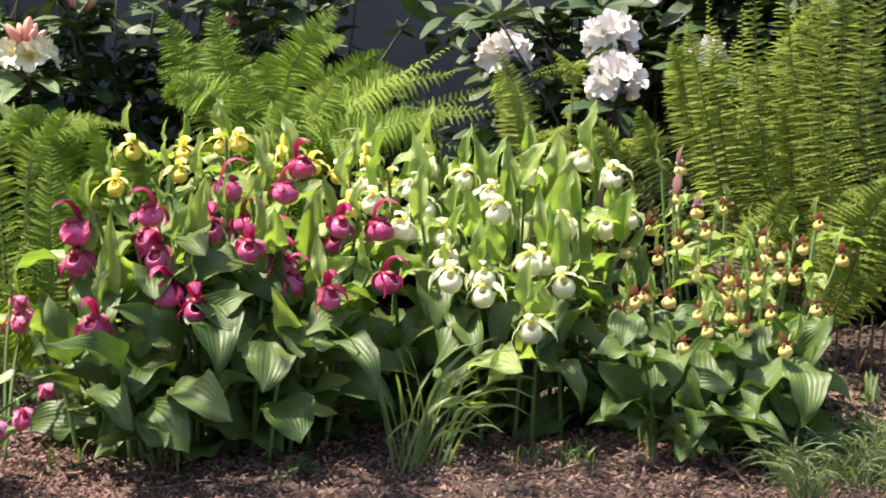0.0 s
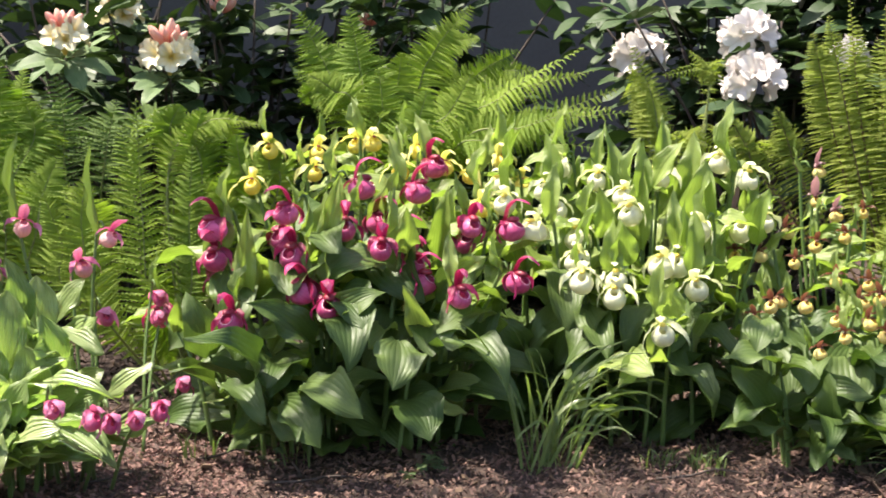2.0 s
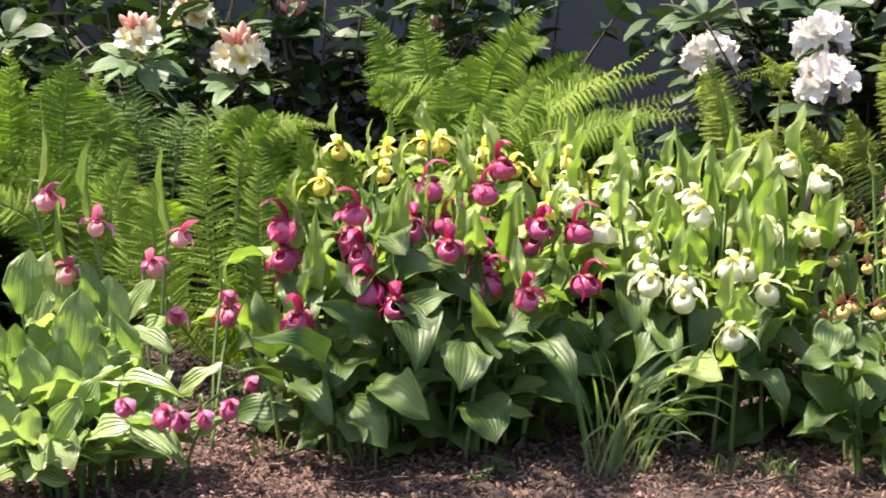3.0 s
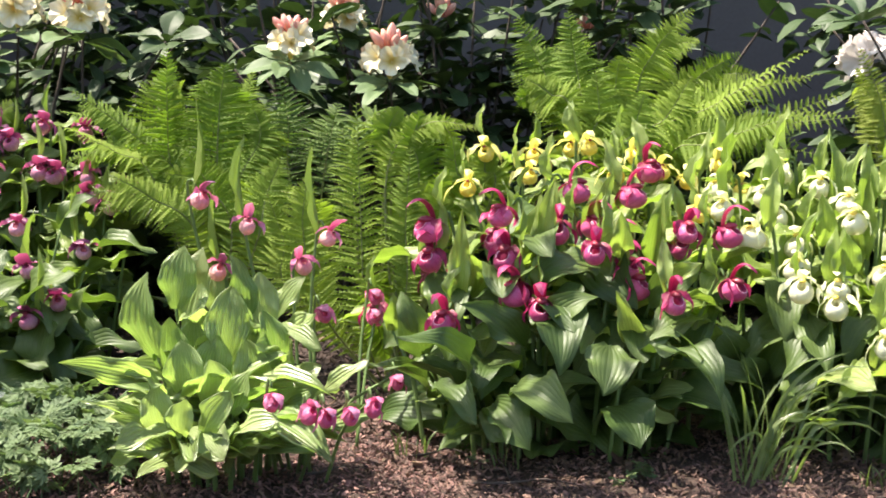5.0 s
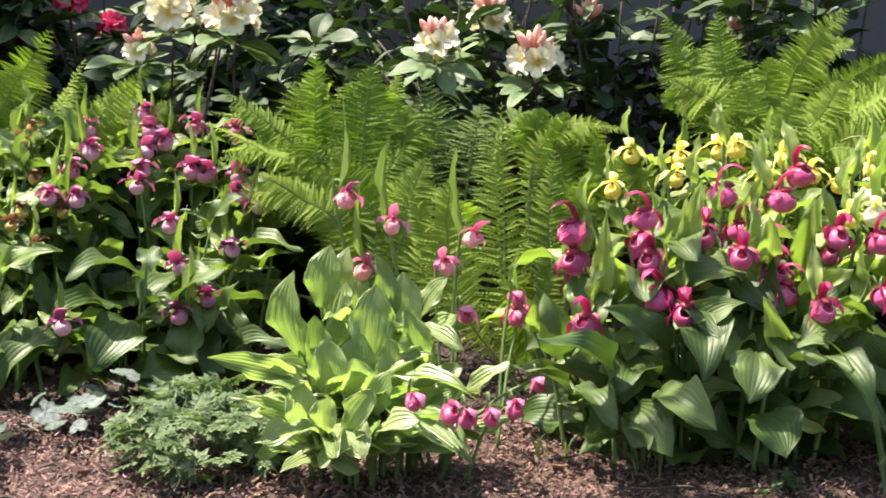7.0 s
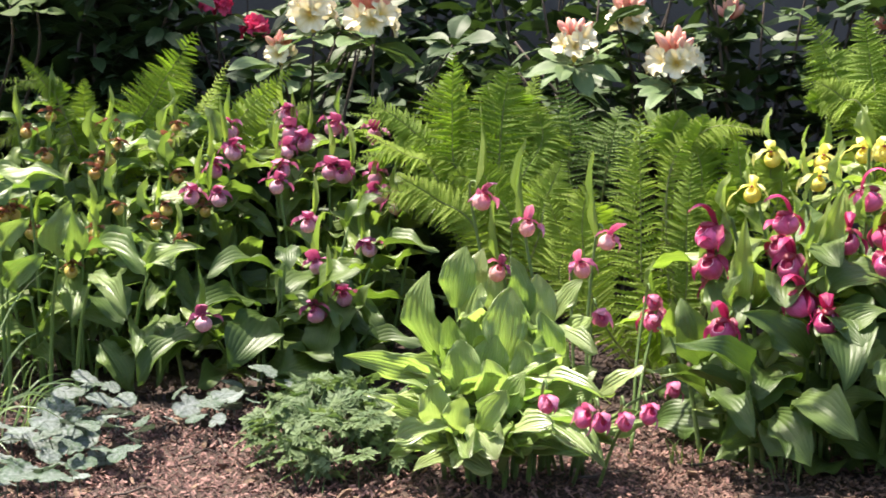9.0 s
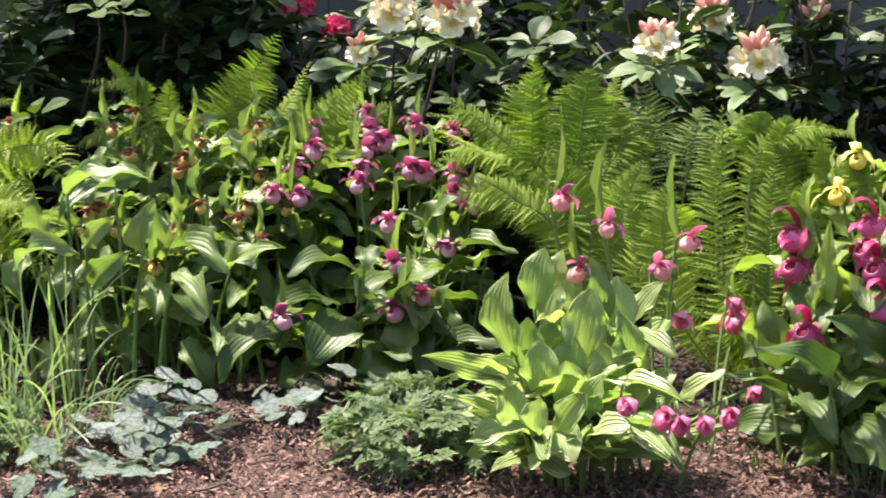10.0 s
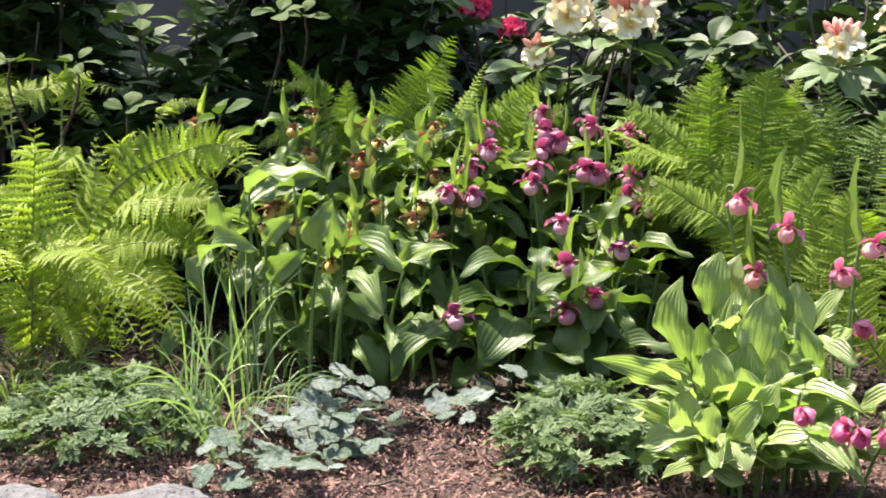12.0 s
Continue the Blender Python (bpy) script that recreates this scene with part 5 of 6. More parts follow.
fern(crown_of(FERN_TALL), FERN_TALL, "tall upright fern with brown midribs", FERN_YOUNG, "ferns", RACHIS_BROWN, 54, droop=0.2, curl=0.1, edge=0.8, sweep=0.05, slim=0.0048, fill=2, stubs=34)
fern(crown_of(FERN_TALL_LOW), FERN_TALL_LOW, "upright fern fronds unrolling beside white flowers", FERN_YOUNG, "ferns", RACHIS_BROWN, 50, droop=0.2, curl=0.12, edge=0.8, sweep=0.05, slim=0.005, fill=1, stubs=20)
fern(crown_of(FERN_CURL), FERN_CURL, "young fern with narrow curling fronds", FERN_YOUNG, "ferns", RACHIS, 30, curl=0.2)

# ---- rhododendrons ----
CREAM_TRUSSES = [
    (-2.023, 3.276, 0.87, 0.088), (-1.856, 3.316, 0.847, 0.091), (-2.128, 3.268, 0.764, 0.055), (-1.391, 3.643, 0.782, 0.074),
    (-1.281, 3.789, 0.857, 0.07), (-1.112, 3.686, 0.734, 0.089),
]
WHITE_TRUSSES = [
    (0.455, 3.672, 0.665, 0.089), (0.464, 3.822, 0.791, 0.083), (0.179, 3.996, 0.739, 0.083), (0.714, 3.732, 0.731, 0.063),
    (0.638, 4.05, 0.919, 0.075),
]
RED_TRUSSES = [
    (-2.453, 3.409, 0.92, 0.063), (-2.383, 3.519, 0.849, 0.053), (-2.128, 3.737, 0.964, 0.053),
]
CORAL_BUDS = [
    (-1.007, 3.871, 0.885, 0.05), (-0.597, 3.955, 0.846, 0.036),
]


def floret_shape(lobes=5, sides=30, rings=8):
    """An open funnel with five rounded, wavy lobes, facing +z, one across."""
    verts, uvs = [], []
    for i in range(rings):
        s = i / (rings - 1)
        for k in range(sides):
            a = 2 * math.pi * k / sides
            lobe = abs(math.cos(a * lobes / 2)) ** 0.5
            rad = 0.05 + 0.45 * s ** 1.4 * (1 - 0.32 * s * (1 - lobe))
            verts.append((rad * math.cos(a), rad * math.sin(a), 0.36 * s ** 0.7 - 0.12 * max(0, s - 0.7) * lobe + 0.05 * math.sin(7 * a + 1) * s * s + 0.03 * math.sin(13 * a) * s ** 3))
            uvs.append((k / sides, s))
    return verts, grid_faces(rings, sides, True), uvs


def bud_shape():
    verts, uvs = [], []
    for i in range(8):
        s = i / 7
        rad = 0.16 * math.sin(math.pi * (0.08 + 0.88 * s)) ** 0.8 * (0.7 + 0.5 * s)
        for k in range(9):
            a = 2 * math.pi * k / 9
            verts.append((1.35 * rad * math.cos(a), 1.35 * rad * math.sin(a), s))
            uvs.append((k / 9, s))
    return verts, grid_faces(8, 9, True), uvs


FLORETS = {m.name: mesh_of("floret", *floret_shape()[:2], m, floret_shape()[2]) for m in (CREAM, WHITE, RED)}
CORES = {me.name: mesh_of("truss", *bud_shape()[:2], me.materials[0], bud_shape()[2]) for me in FLORETS.values()}
BUD = mesh_of("bud", *bud_shape()[:2], CORAL, bud_shape()[2])


def dome_points(count, low=-0.25):
    out = []
    for k in range(count):
        z = 1 - (1 - low) * (k + 0.5) / count
        a = k * 2.39996
        r = math.sqrt(max(0, 1 - z * z))
        out.append(Vector((r * math.cos(a), r * math.sin(a), z)))
    return out


def whorl(bush, at, up, count, length, width, kind, spread=0.25):
    for k in range(count):
        a = 2 * math.pi * k / count + rng.uniform(-.3, .3)
        side = up.orthogonal().normalized()
        d = (Matrix.Rotation(a, 3, up) @ side) * 1.0 + up * (spread + rng.uniform(-.35, .25))
        tip = at + d.normalized() * length * rng.uniform(0.75, 1.15)
        part("leaf", rng.choice(LEAVES[kind]), bush, along(at + d.normalized() * 0.015, tip, width * rng.uniform(0.8, 1.15), up, rng.uniform(-25, 25)))


def rhododendron(foot, trusses, floret, label, colour, leaves="rhodo", tufts=16, florets=12, reach=0.5, top=1.15, low=0.35, buds=0, leaf_length=0.12, lean=Vector((0, 0, 0))):
    """A bush of crooked branches with whorls of leathery leaves, and flower trusses at the given ends."""
    foot = Vector((*foot, 0))
    bush = thing("rhododendron", foot, label, "rhododendron", "rhododendrons")
    ends = []
    for x, y, z, rad in trusses:
        ends.append((Vector((x, y, z)) - foot, rad))
    for _ in range(tufts):
        a = rng.uniform(0, 6.28)
        d = reach * rng.uniform(0.2, 1.0)
        ends.append((Vector((d * math.cos(a), d * math.sin(a) * 0.6, rng.uniform(low, top))) + lean, 0))
    for e, rad in ends:
        start = Vector((rng.uniform(-.12, .12), rng.uniform(-.08, .08), -0.02))
        knee = Vector((e.x * 0.45 + rng.uniform(-.08, .08), e.y * 0.45 + rng.uniform(-.05, .05), e.z * 0.5))
        stop = e - Vector((0, 0, 0.6 * rad))
        v, f, u = tube(spline([start, knee, stop], 10), [0.0085 - 0.00055 * i for i in range(11)], 6)
        part("branch", mesh_of("branch", v, f, BRANCH, u), bush)
        up = Vector((rng.uniform(-.25, .25), rng.uniform(-.45, .05), 1)).normalized()
        whorl(bush, stop, up, rng.randint(7, 9), leaf_length, leaf_length * 0.42, leaves if rad or leaves == "rhodo" else rng.choice(("rhodo", "rhodo", "rhodo_pale")), -0.1 if rad else 0.25)
        if not rad:
            continue
        tr = part("truss", CORES[floret.name], bush, Matrix.Translation(e - Vector((0, 0, 0.5 * rad))) @ Matrix.Diagonal((rad, rad, rad, 1)), colour)
        for d in dome_points(buds, 0.7):
            size = rng.uniform(0.55, 0.85)
            part("bud", BUD, tr, Matrix.Translation(Vector((0, -0.12, 0.7)) + d * 0.3) @ (d + Vector((0, -0.25, 0))).to_track_quat("Z", "Y").to_matrix().to_4x4() @ Matrix.Diagonal((size, size, size, 1)), "coral-pink closed bud")
        for d in dome_points(florets, 0.0 if buds else -0.25):
            if buds and d.z > 0.55:
                continue
            lay = d.to_track_quat("Z", "Y").to_matrix().to_4x4() @ Matrix.Rotation(rng.uniform(0, 6), 4, "Z")
            s = rng.uniform(0.85, 1.1) * (12 / florets) ** 0.5
            part("floret", floret, tr, Matrix.Translation(Vector((0, 0, 0.5)) + d * rng.uniform(0.32, 0.5)) @ lay @ Matrix.Rotation(rng.uniform(-.35, .35), 4, "X") @ Matrix.Diagonal((s, s * rng.uniform(0.85, 1.05), s * rng.uniform(0.9, 1.3), 1)))
    return bush


def foliage_bush(foot, reach, top, label, count=1000, low=0.1):
    """An evergreen bush without flowers: crooked stems and a deep mass of leathery leaves."""
    foot = Vector((*foot, 0))
    bush = thing("evergreen_bush", foot, label, "bush", "evergreen bushes")
    tips = []
    for _ in range(34):
        a, d = rng.uniform(0, 6.28), reach * math.sqrt(rng.uniform(0.02, 1))
        e = Vector((d * math.cos(a), d * math.sin(a) * 0.55, rng.uniform(low, top)))
        start = Vector((rng.uniform(-.15, .15), rng.uniform(-.1, .1), -0.02))
        knee = Vector((e.x * 0.5 + rng.uniform(-.1, .1), e.y * 0.5, e.z * 0.55))
        line = spline([start, knee, e], 10)
        v, f, u = tube(line, [0.010 - 0.0007 * i for i in range(11)], 6)
        part("branch", mesh_of("branch", v, f, BRANCH, u), bush)
        tips += line[5:]
    verts, faces, uvs = [], [], []
    lv, lf, lu = leaf_shape(2, curl=40, widest=0.5, base=0.2, pleats=1, pleat=0.0, fold=0.25, ripple=0.03, rows=7, cols=3)
    for _ in range(count):
        p = rng.choice(tips) + Vector((rng.uniform(-.06, .06), rng.uniform(-.06, .06), rng.uniform(-.05, .05)))
        a, el = rng.uniform(0, 6.28), rng.uniform(-0.7, 0.6)
        ln = rng.uniform(0.08, 0.16)
        m = along(p, p + Vector((math.cos(a) * math.cos(el), math.sin(a) * math.cos(el), math.sin(el))) * ln, ln * 0.42, Vector((0, 0, 1)), rng.uniform(-30, 30))
        o = len(verts)
        verts += [m @ Vector(q) for q in lv]
        uvs += lu
        faces += [tuple(o + i for i in q) for q in lf]
    tagged(part("foliage", mesh_of("foliage", verts, faces, RHODO, uvs), bush), "", "", "", "stuff")
    return bush


def coral_buds(rows):
    for x, y, z, rad in rows:
        at = Vector((x, y, z - 0.5 * rad))
        tuft = thing("rhododendron_bud", at, "cluster of coral-pink rhododendron flower buds", "flower bud", "rhododendron buds")
        for k, d in enumerate(dome_points(7, 0.55)):
            ln = rad * rng.uniform(0.9, 1.35)
            part("bud", BUD, tuft, Matrix.Translation(d * rad * 0.25) @ d.to_track_quat("Z", "Y").to_matrix().to_4x4() @ Matrix.Diagonal((ln * 0.9, ln * 0.9, ln, 1)))


def behind(rows, back):
    x, y = centre(rows)
    n = math.hypot(x, y)
    return x * (n + back) / n, y * (n + back) / n


rhododendron(behind(CREAM_TRUSSES[:3], 0.25), CREAM_TRUSSES[:3], FLORETS["cream_floret"], "rhododendron with cream flower trusses and coral buds", "domed cream flower truss", "rhodo_pale", 8, 11, 0.45, 0.95, buds=9, leaf_length=0.15)
rhododendron(behind(CREAM_TRUSSES[3:], 0.25), CREAM_TRUSSES[3:], FLORETS["cream_floret"], "rhododendron with cream trusses opening from coral buds", "domed cream flower truss", "rhodo_pale", 6, 11, 0.5, 0.95, buds=9, leaf_length=0.14)
rhododendron(behind(WHITE_TRUSSES, 0.25), WHITE_TRUSSES, FLORETS["white_floret"], "rhododendron with large white flower trusses", "domed white flower truss", "rhodo", 22, 10, 0.6, 1.0, leaf_length=0.16)
rhododendron(behind(RED_TRUSSES, 0.15), RED_TRUSSES, FLORETS["red_floret"], "rhododendron with crimson flowers and dark leaves", "crimson flower truss", "rhodo", 24, 14, 0.5, 1.1)
# the last two low bushes are added in place of shadow on the wall
for x, y, w, h, n in ((-0.45, 4.35, 0.45, 1.15, 850), (-2.95, 3.55, 0.6, 1.25, 3000), (-3.45, 3.0, 0.6, 1.25, 3000), (1.2, 4.0, 0.6, 1.2, 1800), (-3.85, 2.5, 0.5, 1.25, 2600),
                   (-1.55, 4.35, 0.6, 1.2, 700), (0.55, 4.3, 0.55, 1.15, 1000), (-2.3, 4.1, 0.6, 1.2, 2600), (-0.85, 4.0, 0.4, 1.15, 650), (-1.3, 3.95, 0.45, 1.0, 500), (-3.2, 2.75, 0.45, 0.8, 1500), (-3.0, 3.15, 0.4, 0.7, 1200), (1.6, 3.6, 0.5, 1.2, 1500), (-2.9, 3.3, 0.4, 1.3, 2000), (-3.5, 2.6, 0.4, 1.35, 1800), (-1.8, 3.6, 0.3, 0.62, 900), (-2.21, 3.03, 0.35, 0.55, 900), (0.1, 4.25, 0.55, 0.62, 1100), (-0.4, 4.05, 0.4, 0.55, 700)):
    foliage_bush((x, y), w, h, "dark-leaved evergreen bush in the shade", n)
coral_buds(CORAL_BUDS)
YOUNG_SHOOTS = [
    (-2.806, 2.411, 0.866, 0.085), (-2.489, 2.601, 0.876, 0.075), (-2.767, 1.976, 0.744, 0.075), (-2.566, 2.154, 0.631, 0.07),
    (-2.384, 2.282, 0.617, 0.07), (-2.476, 2.682, 0.87, 0.06), (-2.677, 2.096, 0.744, 0.06), (-2.856, 2.656, 0.884, 0.07),
]
for x, y, z, size in YOUNG_SHOOTS:
    foot = Vector((x * 1.13, y * 1.13, 0))
    shoot = thing("rhododendron_shoot", foot, "young rhododendron branch with a whorl of pale green leaves", "rhododendron", "young rhododendron shoots")
    e = Vector((x, y, z)) - foot
    bend = Vector((rng.uniform(-.25, .25), 0, 0))
    v, f, u = tube(spline([Vector((0, 0, -0.02)) + bend, Vector((0, 0, e.z * 0.55)) + bend, (e.x * 0.6, e.y * 0.6, e.z * 0.88), e], 12), [0.007 - 0.0004 * i for i in range(13)], 6)
    part("branch", mesh_of("branch", v, f, BRANCH, u), shoot)
    whorl(shoot, e, (Vector((-x, -y, 0)).normalized() * 0.4 + Vector((rng.uniform(-.5, .5), 0, 0.9))).normalized(), 5, size * 1.1, size * 0.62, "rhodo_young", 0.25)

# ---- unseen trees, added so their leaves dapple the bed and shade the bushes ----


def added_shade_tree(foot, reach, label, fork=Vector((0.05, 0.25, 1.75)), wide=Vector((0.12, 0.06, 0.05)), first=14, each=17):
    """A small tree: a leaning tapered trunk, limbs that spread towards the bed, and loose leaves along their twigs."""
    foot = Vector((*foot, 0))
    tree = thing("tree", foot, label, "tree")
    line = spline([Vector((0, 0, -0.05)), Vector((-0.04, 0.06, fork.z * 0.45)), fork], 12)
    v, f, u = tube(line, [0.075 - 0.0032 * i for i in range(13)], 12)
    part("trunk", mesh_of("trunk", v, f, BRANCH, u), tree)
    verts, faces, uvs = [], [], []
    lv, lf, lu = leaf_shape(2, curl=30, widest=0.45, base=0.2, pleats=1, pleat=0.0, fold=0.2, ripple=0.03, rows=7, cols=3)
    for x, y, z in reach:
        end = Vector((x, y, z)) - foot
        mid = fork.lerp(end, 0.5) + Vector((rng.uniform(-.05, .05), 0, 0.22))
        limb = spline([fork, mid, end], 18)
        v, f, u = tube(limb, [0.03 - 0.0014 * i for i in range(19)], 7)
        part("limb", mesh_of("limb", v, f, BRANCH, u), tree)
        for i in range(first, 19):
            for _ in range(each):
                p = limb[i] + Vector((rng.gauss(0, wide.x), rng.gauss(0, wide.y), rng.gauss(0, wide.z)))
                a, ln = rng.uniform(0, 6.28), rng.uniform(0.05, 0.085)
                m = along(p, p + Vector((math.cos(a), math.sin(a), rng.uniform(-.5, .2))) * ln, ln * 0.5, Vector((0, 0, 1)), rng.uniform(-30, 30))
                o = len(verts)
                verts += [m @ Vector(q) for q in lv]
                uvs += lu
                faces += [tuple(o + k for k in q) for q in lf]
    tagged(part("crown", mesh_of("crown", verts, faces, RHODO_PALE, uvs), tree), "", "", "", "stuff")
    return tree


added_shade_tree((-1.6, -0.9), ((-1.32, 2.46, 2.05), (-1.12, 2.4, 1.98), (-0.95, 2.48, 2.05), (-0.75, 2.42, 1.98), (-0.55, 2.48, 2.05), (-0.35, 2.42, 2.0)), "small leafy tree, added out of view to shade the bed", each=9)
added_shade_tree((-4.75, 2.0), ((-4.55, 2.55, 3.0), (-4.2, 2.7, 3.25), (-3.85, 2.8, 3.05), (-4.3, 3.1, 3.1), (-3.9, 3.3, 3.2), (-3.45, 3.25, 3.05), (-3.2, 3.55, 3.1)), "taller leafy tree, added out of view to shade the dark bushes",
           Vector((0.1, 0.15, 2.5)), Vector((0.14, 0.14, 0.1)), 8, 30)

# ---- grasses and low plants ----


def blade_shape(points, width, seed):
    """A grass blade: a keeled strip that narrows to its tip."""
    line = spline(points, 12)
    verts, uvs = [], []
    for i, p in enumerate(line):
        s = i / 12
        d = (line[min(i + 1, 12)] - line[max(i - 1, 0)]).normalized()
        x = d.cross(Vector((math.cos(seed), math.sin(seed), 0.35))).normalized()
        w = width * 0.5 * (1 - s ** 2.2) * (0.75 + 0.5 * s) + 0.0002
        n = x.cross(d)
        verts += [p - x * w + n * w * 0.35, p, p + x * w + n * w * 0.35]
        uvs += [(0, s), (0.5, s), (1, s)]
    return verts, grid_faces(13, 3), uvs


def grass_tuft(foot, blades, length, spread, width, label, seed, lean=(0, 0), material=None):
    r = random.Random(seed)
    foot = Vector((*foot, 0))
    tuft = thing("grass_tuft", foot, label, "grass", "grass tufts")
    for k in range(blades):
        a = r.uniform(0, 6.28)
        d = Vector((math.cos(a) + lean[0], math.sin(a) + lean[1], 0)).normalized()
        ln = length * r.uniform(0.5, 1.0)
        th = radians(spread) * (r.uniform(0.55, 1.1) if spread > 78 else r.uniform(0.15, 1.0))
        root = Vector((r.uniform(-.03, .03), r.uniform(-.03, .03), -0.005))
        pts, p = [root], root
        for w, g in ((0.5, 0.4), (0.3, 1.0), (0.2, 1.7)):
            t = min(1.9, th * g)
            p = p + (d * math.sin(t) + Vector((0, 0, math.cos(t)))) * ln * w
            p.z = max(0.012, p.z)
            pts.append(p)
        v, f, u = blade_shape(pts, width * r.uniform(0.7, 1.2), r.uniform(0, 6))
        part("blade", mesh_of("blade", v, f, material or GRASS, u), tuft)
    return tuft


def cut_leaf_shape():
    """A small much-divided leaf on a thin stalk: five leaflets, each cut into three lobes, radius 1, lying in xy."""
    verts, faces, uvs = [], [], []
    for a, ln in ((-115, 0.62), (-58, 0.85), (0, 1.0), (58, 0.85), (115, 0.62)):
        for da, l2 in ((-24, 0.72), (0, 1.0), (24, 0.72)):
            b0, b1 = radians(a), radians(a + da)
            o = Vector((math.sin(b0), math.cos(b0), 0)) * 0.28 * ln
            tip = Vector((math.sin(b1), math.cos(b1), -0.12)) * ln * l2
            d = (tip - o)
            n = Vector((-d.y, d.x, 0)).normalized() * 0.14 * ln
            k = len(verts)
            verts += [Vector((0, 0, 0)), o - n * 0.5, o + d * 0.55 - n + Vector((0, 0, 0.03)), tip, o + d * 0.55 + n + Vector((0, 0, 0.03)), o + n * 0.5, o + d * 0.5 - Vector((0, 0, 0.02))]
            uvs += [(0.5, 0), (0.3, 0.3), (0, 0.6), (0.5, 1), (1, 0.6), (0.7, 0.3), (0.5, 0.6)]
            faces += [(k, k + 1, k + 6, k + 5), (k + 1, k + 2, k + 6), (k + 2, k + 3, k + 6), (k + 3, k + 4, k + 6), (k + 4, k + 5, k + 6)]
    v, f, u = tube([(0, -0.05, -1.2), (0, -0.03, -0.5), (0, 0, 0)], [0.03, 0.025, 0.02], 4)
    o = len(verts)
    return verts + v, faces + [tuple(o + i for i in q) for q in f], uvs + u


def round_leaf_shape(seed):
    """A rounded, notched, scalloped leaf on a stalk, radius 1, lying in xy, a little cupped and quilted."""
    r = random.Random(seed)
    verts, uvs = [(0, 0, 0)], [(0.5, 0.0)]
    sides, ph = 32, r.uniform(0, 6)
    for i in range(1, 6):
        s = i / 5
        for k in range(sides):
            a = 2 * math.pi * (k + 0.5) / sides
            notch = 1 - 0.62 * math.exp(-((a - math.pi) / 0.32) ** 2)
            rad = s * notch * (1 + 0.07 * math.cos(11 * a) * s) * (1 + 0.06 * math.cos(a))
            z = 0.12 * s * s * math.cos(2 * a + ph) + 0.09 * abs(math.sin(4.5 * a)) * s - 0.06 * s * s
            verts.append((rad * math.sin(a), rad * math.cos(a), z))
            uvs.append((abs(math.sin(2.25 * a)), s))
    faces = [(0, 1 + k, 1 + (k + 1) % sides) for k in range(sides)]
    for i in range(4):
        for k in range(sides):
            k2 = (k + 1) % sides
            faces.append((1 + i * sides + k, 1 + (i + 1) * sides + k, 1 + (i + 1) * sides + k2, 1 + i * sides + k2))
    v, f, u = tube([(0, -0.3, -1.2), (0, -0.1, -0.5), (0, 0, -0.01)], [0.05, 0.045, 0.04], 5)
    o = len(verts)
    return verts + v, faces + [tuple(o + i for i in q) for q in f], uvs + u


CUT_LEAF = mesh_of("leaf", *cut_leaf_shape()[:2], GREY_LEAF, cut_leaf_shape()[2], False)
ROUND_LEAVES = []
for k in range(3):
    v, f, u = round_leaf_shape(k)
    ROUND_LEAVES.append(mesh_of("leaf", v, f, SILVER, u))


def low_plant(name, foot, meshes, count, area, size, height, label, category, group, seed, tilt=25, gap=0.0):
    """A low cushion of stalked leaves that spreads over the mulch."""
    r = random.Random(seed)
    foot = Vector((*foot, 0))
    plant = thing(name, foot, label, category, group)
    right = Vector((foot.y, -foot.x, 0)).normalized()
    deep = Vector((foot.x, foot.y, 0)).normalized()
    taken = []
    for k in range(count):
        a, d = r.uniform(0, 6.28), math.sqrt(r.uniform(0, 1))
        p = right * math.cos(a) * d * area[0] + deep * math.sin(a) * d * area[1]
        if any((p - q).length < gap for q in taken):
            continue
        taken.append(p.copy())
        h = height * (1 - 0.55 * d * d) * r.uniform(0.45, 1.1)
        s = size * r.uniform(0.6, 1.15)
        m = Matrix.Translation(p + Vector((0, 0, max(h, 0.012)))) @ Matrix.Rotation(r.uniform(0, 6.28), 4, "Z") @ Matrix.Rotation(radians(r.uniform(-tilt, tilt)), 4, "X") @ Matrix.Rotation(radians(r.uniform(-tilt, tilt)), 4, "Y")
        part("leaf", r.choice(meshes), plant, m @ Matrix.Diagonal((s, s, s, 1)))
    return plant


def rock(at, size, seed, label):
    """A rounded, weathered boulder."""
    bm = bmesh.new()
    bmesh.ops.create_icosphere(bm, subdivisions=4, radius=1)
    for v in bm.verts:
        q = v.co * 1.3 + Vector((seed * 3.1, 0, 0))
        k = 1 + 0.25 * noise.noise(q) + 0.10 * noise.noise(q * 3) + 0.03 * noise.noise(q * 9)
        v.co = Vector((v.co.x * size[0] * k, v.co.y * size[1] * k, v.co.z * size[2] * k))
    me = bpy.data.meshes.new("rock")
    bm.to_mesh(me)
    bm.free()
    me.materials.append(ROCK)
    me.polygons.foreach_set("use_smooth", [True] * len(me.polygons))
    ob = new("rock", me)
    ob.location = at
    ob.rotation_euler = (0, 0, math.atan2(-at[0], at[1]))
    return tagged(ob, label, "rock", "edging rocks")


grass_tuft((-0.069, 2.341), 16, 0.34, 62, 0.007, "tuft of arching green grass in bark mulch", 1, (0.35, -0.1))
grass_tuft((-0.019, 2.358), 18, 0.32, 80, 0.0065, "tuft of green grass bending over the mulch", 2, (0.8, -0.2))
grass_tuft((0.153, 2.376), 22, 0.06, 45, 0.004, "short pale grass at the edge of the bed", 3)
grass_tuft((0.239, 2.376), 26, 0.065, 50, 0.004, "short pale grass at the edge of the bed", 4)
grass_tuft((-0.487, 2.358), 8, 0.06, 50, 0.004, "few short grass blades in mulch", 12)
